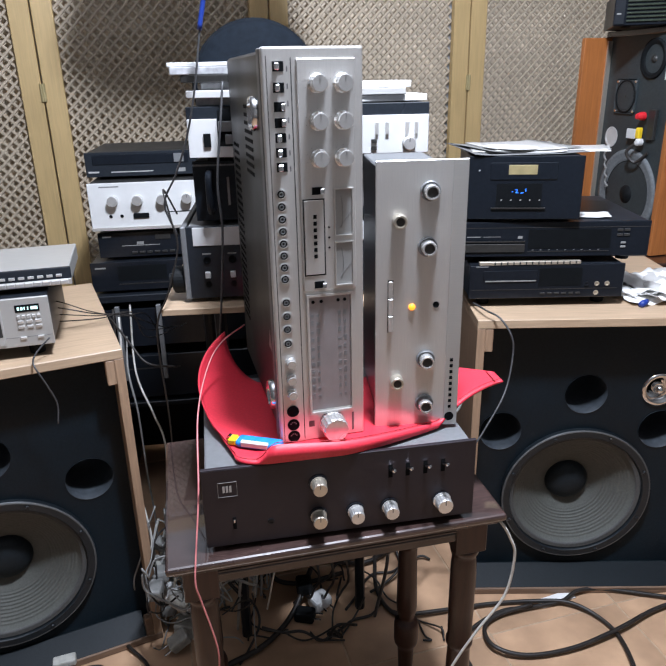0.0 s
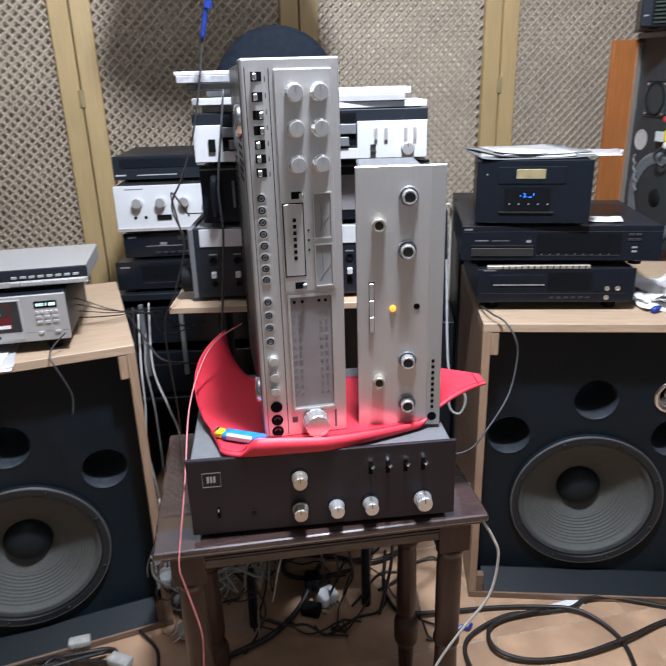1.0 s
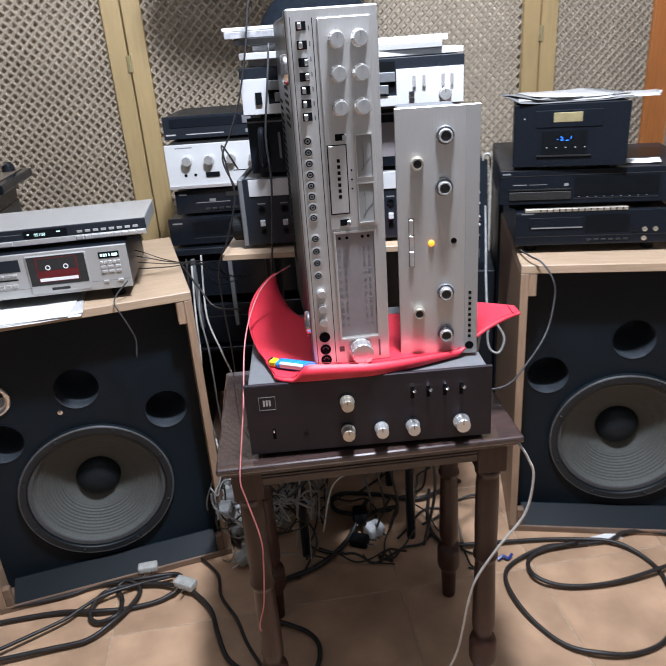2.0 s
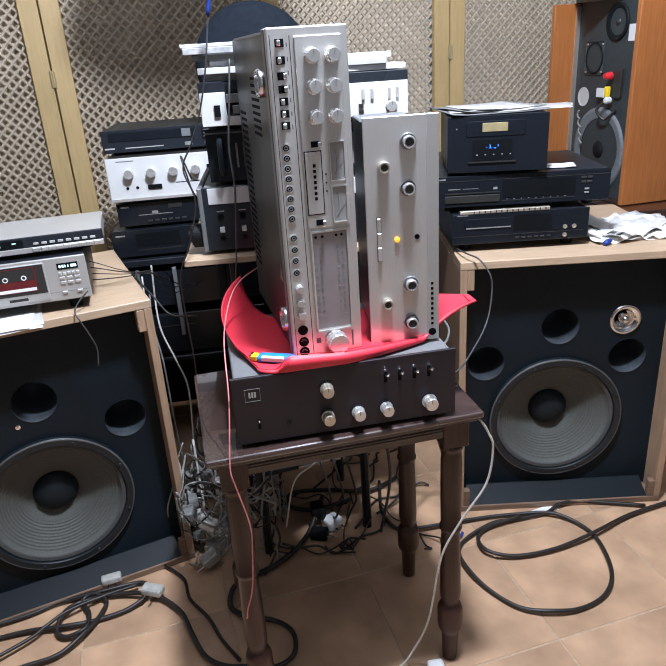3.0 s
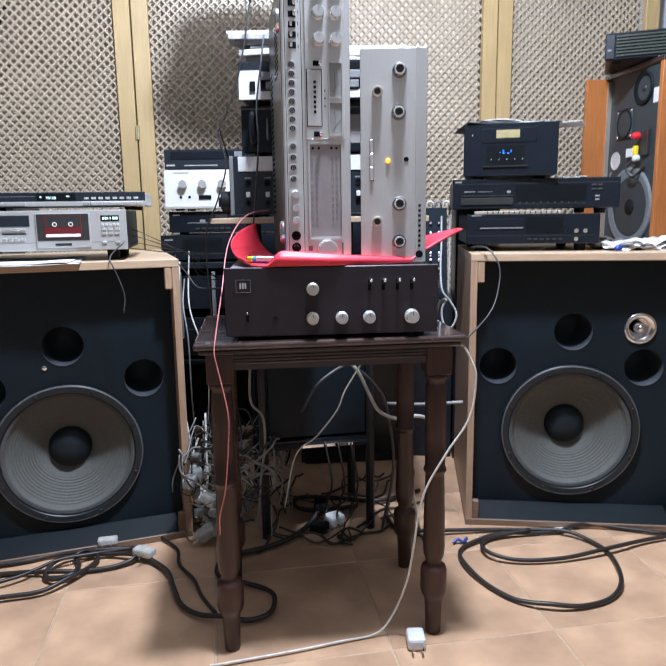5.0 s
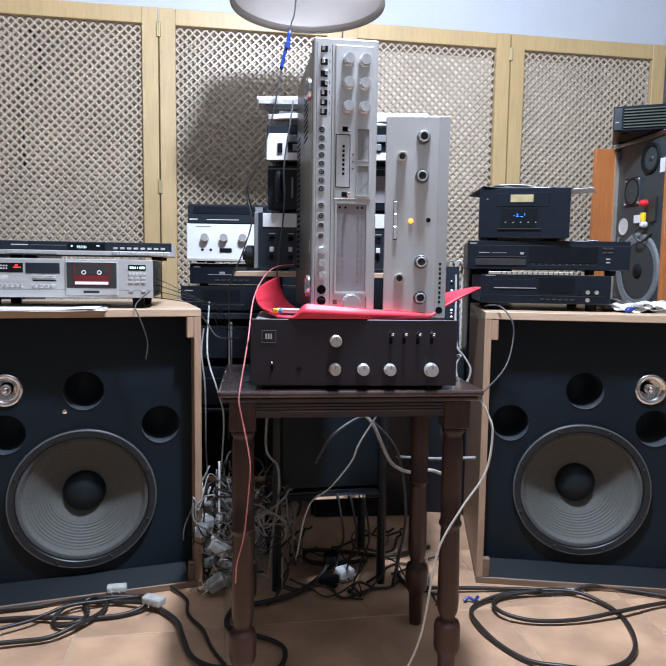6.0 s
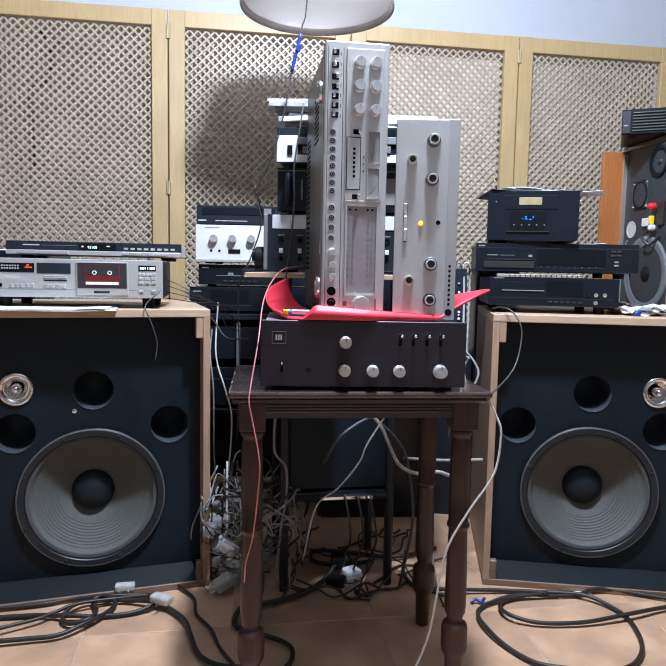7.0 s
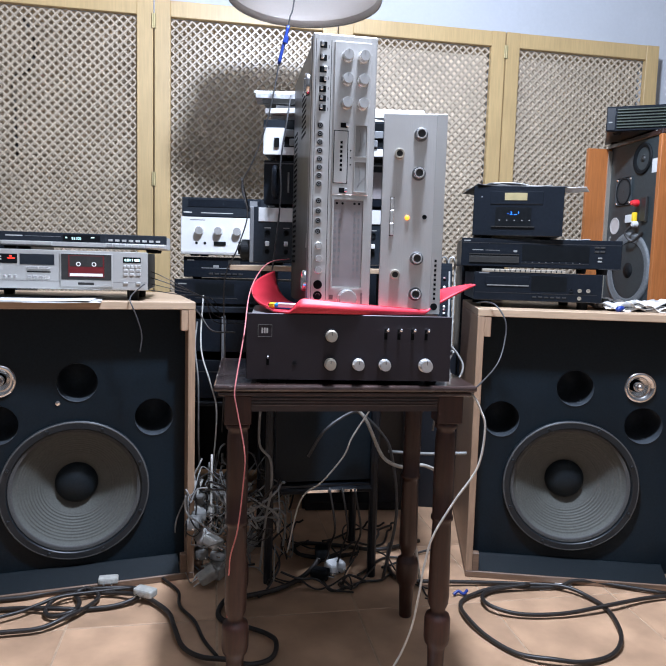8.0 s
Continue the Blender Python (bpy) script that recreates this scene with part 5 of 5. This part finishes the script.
# ---- cables ----
flat = lambda pts, z=0.009: [(x, y, z + 0.006 * ((i * 7) % 3 == 0)) for i, (x, y) in enumerate(pts)]
cable(flat([(0.11, 1.36), (0.11, 1.22), (0.15, 1.14), (0.21, 1.135), (0.38, 1.17), (0.49, 1.18), (0.58, 1.17), (0.64, 1.13), (0.67, 1.06), (0.66, 0.94), (0.62, 0.87), (0.55, 0.83), (0.48, 0.82), (0.41, 0.84), (0.35, 0.9), (0.31, 0.97), (0.3, 1.04), (0.33, 1.09), (0.41, 1.14), (0.49, 1.16), (0.57, 1.18), (0.62, 1.21), (0.7, 1.22), (0.85, 1.19)]), 0.0052, "cable_black", "thick black speaker cable lying in a loop on the tiles")
cable(flat([(0.49, 1.16), (0.4, 1.13), (0.36, 1.09), (0.37, 1.03), (0.44, 1.01), (0.55, 1.03), (0.67, 1.08), (0.79, 1.15), (0.95, 1.21)], 0.012), 0.0052, "cable_black", "thick black speaker cable lying in a loop on the tiles")
cable(flat([(-1.0, 0.8), (-0.8, 0.88), (-0.72, 0.925), (-0.62, 0.95), (-0.54, 0.98), (-0.51, 0.97), (-0.5, 0.93), (-0.54, 0.89), (-0.61, 0.86), (-0.68, 0.84), (-0.79, 0.83), (-1.0, 0.76)]), 0.0058, "cable_black", "thick black cable coiled on the tiles before the speaker")
cable(flat([(-0.9, 0.66), (-0.73, 0.73), (-0.66, 0.76), (-0.62, 0.81), (-0.6, 0.87), (-0.6, 0.92), (-0.64, 0.94), (-0.66, 0.92), (-0.63, 0.88), (-0.62, 0.83), (-0.66, 0.81), (-0.69, 0.83), (-0.69, 0.88), (-0.66, 0.92), (-0.57, 0.94), (-0.5, 0.93), (-0.46, 0.92), (-0.4, 0.87), (-0.36, 0.8), (-0.32, 0.74), (-0.27, 0.71), (-0.21, 0.7), (-0.16, 0.7), (-0.12, 0.73), (-0.12, 0.78), (-0.15, 0.82), (-0.2, 0.84), (-0.26, 0.85)], 0.013), 0.0056, "cable_black", "thick black cable running from the coil to the table's foot")
cable(flat([(-0.95, 0.62), (-0.76, 0.79), (-0.72, 0.84), (-0.68, 0.88), (-0.61, 0.93), (-0.53, 0.965)], 0.018), 0.0045, "cable_black", "black cable coiled on the tiles before the speaker")
cable(flat([(-0.48, 1.04), (-0.42, 0.99), (-0.39, 0.92), (-0.33, 0.85), (-0.29, 0.79), (-0.24, 0.73)], 0.005), 0.004, "cable_black", "thin dark cable on the tiles")
cable([(-0.06, 1.24, 0.06), (-0.1, 1.13, 0.02), (-0.16, 1.04, 0.012), (-0.24, 0.98, 0.012), (-0.28, 0.94, 0.02), (-0.28, 0.88, 0.01), (-0.22, 0.84, 0.01)], 0.0068, "cable_black", "thick black mains cable under the table")
cable(flat([(0.02, 1.28), (-0.08, 1.25), (-0.15, 1.26), (-0.17, 1.3), (-0.14, 1.34), (-0.04, 1.34), (0.08, 1.32), (0.2, 1.42)], 0.007), 0.006, "cable_black", "black cable looped under the stand")
cable([(-0.128, 0.89, 0.862), (-0.155, 0.83, 0.856), (-0.170, 0.78, 0.835), (-0.175, 0.71, 0.79), (-0.162, 0.62, 0.72), (-0.163, 0.572, 0.644), (-0.163, 0.56, 0.615), (-0.158, 0.56, 0.587), (-0.143, 0.56, 0.509), (-0.145, 0.562, 0.453), (-0.155, 0.565, 0.364), (-0.171, 0.575, 0.305), (-0.18, 0.6, 0.26), (-0.2, 0.66, 0.2), (-0.21, 0.7, 0.1), (-0.22, 0.74, 0.02), (-0.23, 0.8, 0.006)], 0.0013, "cable_red", "thin red and white wire hanging over the table's edge")
cable([(0.24, 0.80, 0.60), (0.262, 0.74, 0.60), (0.273, 0.70, 0.607), (0.288, 0.70, 0.58), (0.298, 0.7, 0.545), (0.288, 0.7, 0.468), (0.246, 0.695, 0.398), (0.207, 0.688, 0.326), (0.192, 0.685, 0.263), (0.185, 0.685, 0.21), (0.172, 0.69, 0.13), (0.145, 0.70, 0.05), (0.11, 0.69, 0.008), (0.04, 0.66, 0.006), (-0.05, 0.62, 0.006), (-0.2, 0.56, 0.006)], 0.0023, "cable_white", "white mains cable hanging from the table to the floor")
cable([(0.33, 1.30, 0.757), (0.345, 1.225, 0.764), (0.368, 1.194, 0.757), (0.389, 1.172, 0.725), (0.393, 1.165, 0.685), (0.375, 1.13, 0.62), (0.33, 1.07, 0.575), (0.28, 1.01, 0.55), (0.2, 1.0, 0.53), (0.15, 1.0, 0.42)], 0.0021, "cable_dark", "grey cable looping from the disc player to the amplifier")
cable([(-0.15, 0.98, 1.24), (-0.155, 0.965, 1.181), (-0.166, 0.955, 1.085), (-0.163, 0.95, 1.007), (-0.174, 0.95, 0.889), (-0.182, 0.955, 0.829), (-0.19, 0.97, 0.775), (-0.2, 1.0, 0.7), (-0.21, 1.03, 0.55)], 0.002, "cable_dark", "grey cable hanging beside the upright receiver")
cable([(-0.30, 1.2, 0.99), (-0.285, 1.06, 1.06), (-0.27, 1.035, 1.01), (-0.262, 1.03, 0.96), (-0.285, 1.02, 0.88), (-0.315, 1.02, 0.8), (-0.32, 1.05, 0.6), (-0.34, 1.1, 0.4)], 0.0018, "cable_black", "dark cable hanging from the pale board")
cable([(-0.212, 1.0, 0.52), (-0.215, 1.0, 0.405), (-0.186, 1.0, 0.363), (-0.183, 1.0, 0.287), (-0.2, 1.02, 0.2), (-0.22, 1.05, 0.05)], 0.0032, "cable_grey", "grey cable hanging under the table")
cable([(0.06, 1.06, 0.50), (0.012, 1.05, 0.42), (-0.008, 1.05, 0.37), (-0.061, 1.05, 0.3), (-0.116, 1.05, 0.247), (-0.15, 1.06, 0.1)], 0.0022, "cable_white", "pale cable hanging under the table")
cable([(-0.1, 1.06, 0.36), (-0.06, 1.06, 0.43), (0.0, 1.1, 0.47), (0.03, 1.12, 0.464), (0.082, 1.13, 0.415), (0.112, 1.13, 0.354), (0.13, 1.12, 0.2), (0.1, 1.12, 0.02)], 0.0042, "cable_dark", "dark taped cable arching under the table")
cable([(0.02, 1.1, 0.482), (0.045, 1.1, 0.45), (0.078, 1.1, 0.378), (0.1, 1.1, 0.35), (0.14, 1.11, 0.333), (0.19, 1.13, 0.335), (0.24, 1.2, 0.3)], 0.0048, "adapter", "dusty pale taped cable hanging under the table")
for i, (dx, dz) in enumerate(((0, 0), (0.012, -0.05), (0.03, 0.03), (-0.012, 0.02))):
    cable([(-0.50 + dx, 1.34, 0.72 + dz), (-0.49 + dx, 1.29, 0.6), (-0.485 + dx * 2, 1.27, 0.5), (-0.495 + dx * 3, 1.27, 0.38 + dz), (-0.475 + dx * 2, 1.26, 0.22), (-0.45 + dx, 1.22, 0.1), (-0.42, 1.15, 0.03)], 0.0024, ("cable_white", "cable_grey", "cable_white", "cable_black")[i], "bundle of pale cables hanging behind the speaker")
cable([(-0.50, 1.28, 0.74), (-0.44, 1.22, 0.70), (-0.40, 1.2, 0.66), (-0.33, 1.18, 0.66)], 0.0025, "cable_black", "thin dark cable between speaker and stand")
cable([(0.20, 1.2, 0.5), (0.16, 1.15, 0.42), (0.15, 1.12, 0.34), (0.17, 1.12, 0.2), (0.2, 1.14, 0.01)], 0.004, "cable_white", "white cable behind the table's leg")
cable([(0.10, 1.25, 0.332), (0.2, 1.2, 0.346), (0.31, 1.18, 0.36)], 0.0045, "cable_grey", "grey cable stretched behind the table's leg")
cable([(-0.525, 1.03, 0.79), (-0.545, 1.01, 0.768), (-0.55, 0.998, 0.752), (-0.54, 0.99, 0.735), (-0.528, 0.995, 0.70), (-0.522, 1.005, 0.66), (-0.525, 1.0, 0.62)], 0.0017, "cable_dark", "dark headphone lead hanging from the cassette deck")
for k in range(4):
    cable([(-0.62, 1.16, 0.835 - 0.02 * k), (-0.55, 1.165 + 0.01 * k, 0.815 - 0.017 * k), (-0.50, 1.18 + 0.02 * k, 0.79 - 0.012 * k), (-0.455, 1.24 + 0.02 * k, 0.757 - 0.004 * k), (-0.43, 1.32, 0.735 - 0.02 * k), (-0.43 + 0.02 * k, 1.4 + 0.02 * k, 0.66)], 0.0011 + 0.0003 * (k % 2), "cable_black", "thin dark wire behind the cassette deck")
for k in range(3):
    x = -0.03 + 0.034 * k
    cable([(x - 0.02, 1.12, 0.262), (x, 1.1, 0.16), (x - 0.015, 1.12, 0.1), (x - 0.03, 1.16, 0.04), (x - 0.06 + 0.02 * k, 1.22 + 0.02 * k, 0.015)], 0.003, "cable_black", "black cable dropping from the stand to the plugs")

# the tangle of thin leads under the table
random.seed(11)
bmk, bmw = bmesh.new(), bmesh.new()
for i in range(70):
    cx, cy = random.uniform(-0.43, -0.2), random.uniform(1.02, 1.3)
    pts, h = [], random.uniform(0.1, 0.26)
    a = random.uniform(0, 6.28)
    for k in range(7):
        a += random.uniform(-1.3, 1.3)
        cx += 0.045 * math.cos(a)
        cy += 0.045 * math.sin(a)
        cx, cy = min(max(cx, -0.40), -0.17), min(max(cy, 0.99), 1.34)
        h = min(max(h + random.uniform(-0.06, 0.05), 0.008), 0.3)
        pts.append((cx, cy, h))
    tube(pts, random.choice((0.0016, 0.0022, 0.003)), 6, 5, bmk if i % 5 < 2 else bmw)
tg = thing("cable_tangle", pose(0, 0, 0), "heap of tangled grey and black leads on the floor", "cables", kind="stuff")
part("black_leads", bmk, "cable_black", tg, smooth=True)
part("grey_leads", bmw, "cable_grey", tg, smooth=True)
bmk = bmesh.new()
for i in range(16):
    cx, cy = random.uniform(-0.15, 0.12), random.uniform(1.1, 1.4)
    pts, a, h = [], random.uniform(0, 6.28), random.uniform(0.008, 0.03)
    for k in range(8):
        a += random.uniform(-0.8, 0.8)
        cx, cy, h = cx + 0.05 * math.cos(a), cy + 0.05 * math.sin(a), min(max(h + random.uniform(-0.04, 0.03), 0.006), 0.05)
        pts.append((min(max(cx, -0.2), 0.26), min(max(cy, 1.06), 1.5), h))
    tube(pts, random.choice((0.0024, 0.0034)), 6, 5, bmk)
tg = thing("cable_tangle", pose(0, 0, 0), "loose black leads on the floor under the stand", "cables", kind="stuff")
part("black_leads", bmk, "cable_black", tg, smooth=True)

cable([(0.255, 1.4, 0.84), (0.252, 1.3, 0.76), (0.247, 1.2, 0.72), (0.25, 1.15, 0.66), (0.27, 1.145, 0.632), (0.286, 1.14, 0.60), (0.275, 1.135, 0.568), (0.255, 1.14, 0.575), (0.25, 1.15, 0.61), (0.262, 1.16, 0.635), (0.24, 1.2, 0.60), (0.22, 1.25, 0.4)], 0.003, "cable_grey", "pale cable looping beside the amplifier")

# plugs and adapters
def plug_box(where, size, mat, label):
    p = thing("mains_plug", where, label, "plug", "plugs on the floor")
    w, d, h = size
    part("plug_body", box(-w / 2, -d / 2, 0, w / 2, d / 2, h, min(size) * 0.25, seg=2), mat, p, smooth=False)
    for s in (-1, 1):
        part("pin", lathe([(0, 0), (0.0024, 0), (0.0024, 0.019), (0, 0.02)], 8, pose(s * 0.0095, -d / 2 + 0.001, h / 2, 90, 0, 0)), "chrome", p)
    return p


plug_box(pose(-0.035, 1.175, 0.002, 0, 0, 40), (0.05, 0.045, 0.032), "white", "white mains adapter lying on the tiles")
plug_box(pose(-0.075, 1.20, 0.03, 0, 0, 10), (0.04, 0.05, 0.03), "rubber", "black mains plug lying on the cables")
plug_box(pose(-0.07, 1.13, 0.002, 0, 0, 80), (0.035, 0.05, 0.028), "rubber", "black mains plug lying on the tiles")
plug_box(pose(0.19, 0.672, 0.001, 0, 0, 8), (0.036, 0.045, 0.026), "white", "white mains plug lying on the tiles before the table")
plug_box(pose(-0.605, 0.985, 0.014, 0, 0, 20), (0.05, 0.026, 0.018), "adapter", "grey cable connector lying on the coil")
plug_box(pose(-0.485, 0.935, 0.016, 0, 0, -15), (0.055, 0.03, 0.02), "adapter", "grey cable connector lying on the coil")
for i, (x, y, z, a) in enumerate(((-0.40, 1.12, 0.04, 20), (-0.36, 1.08, 0.09, 70), (-0.42, 1.16, 0.13, -30), (-0.33, 1.15, 0.02, 10), (-0.38, 1.2, 0.18, 50), (-0.35, 1.04, 0.02, -60), (-0.40, 1.05, 0.15, 5))):
    plug_box(pose(x, y, z, 15 * (i % 3), 10 * (i % 2), a), (0.036, 0.05, 0.03), "adapter" if i % 2 else "cable_grey", "pale mains adapter in the tangle of leads")
random.seed(23)
for i in range(9):
    x, y = random.uniform(-0.46, -0.30), random.uniform(1.08, 1.28)
    plug_box(pose(x, y, random.uniform(0.0, 0.2), random.uniform(-40, 40), random.uniform(-30, 30), random.uniform(0, 180)), (random.uniform(0.028, 0.045), random.uniform(0.035, 0.055), random.uniform(0.022, 0.032)), ("adapter", "white", "cable_grey")[i % 3], "pale mains adapter in the tangle of leads")
for i in range(10):
    x, y = -0.47 + 0.017 * i, 1.16 + 0.02 * (i * 7 % 5)
    top_z = 0.34 - 0.02 * (i * 3 % 7)
    cable([(x, y, top_z), (x + 0.03 * math.cos(i), y - 0.03, top_z * 0.7), (x - 0.02 * math.sin(2 * i), y - 0.05, top_z * 0.4), (x + 0.04 * math.sin(i), y - 0.02, 0.05), (x + 0.07 * math.cos(2 * i), y - 0.06, 0.012)], 0.0022 + 0.0005 * (i % 3), "cable_white" if i % 3 else "cable_grey", "pale lead hanging into the tangle")
strip = thing("socket_strip", pose(-0.33, 1.2, 0.0, 0, 0, 78), "white multi-way socket strip among the leads", "socket strip")
part("strip_body", box(-0.13, -0.025, 0, 0.13, 0.025, 0.034, 0.005, seg=2), "adapter", strip)
for k in range(4):
    part("outlet", lathe([(0.02, 0.035), (0.019, 0.026), (0, 0.026)], 18, pose(-0.09 + 0.06 * k, 0, 0)), "grey", strip)
bt = thing("blue_tie", pose(0.305, 1.10, 0.0, 0, 0, 20), "twist of blue tape on the tiles", "tape")
part("tape_twist", tube([(-0.02, 0, 0.006), (-0.005, 0.004, 0.012), (0.006, -0.004, 0.007), (0.02, 0.004, 0.012)], 0.004, 7, 4), "blue", bt)
sheets(pose(0.56, 1.195, 0.0, 0, 0, 22), [(0.1, 0.03, 0)], ["paper"], "folded strip of white paper on the tiles", curl=0.004)

# ---- floor tiles, one by one ----
TILE, JOINT = 0.345, 0.003
inv = floor.matrix_world.inverted()
mark = inv @ Vector((0.375, 1.083, 0))
tile_mesh = bpy.data.meshes.new("tile")
bm = box(JOINT / 2, JOINT / 2, -0.006, TILE - JOINT / 2, TILE - JOINT / 2, 0, 0.0018)
bm.to_mesh(tile_mesh)
bm.free()
tile_mesh.materials.append(M["tile"])
for i in range(-8, 9):
    for j in range(-11, 7):
        x, y = mark.x + i * TILE, mark.y + j * TILE
        if -1.85 < x < 2.98 - TILE and -5.2 < y < -0.02 - TILE:
            t = new("tile", tile_mesh)
            t.parent = floor
            t.matrix_basis = Matrix.Translation((x, y, 0))
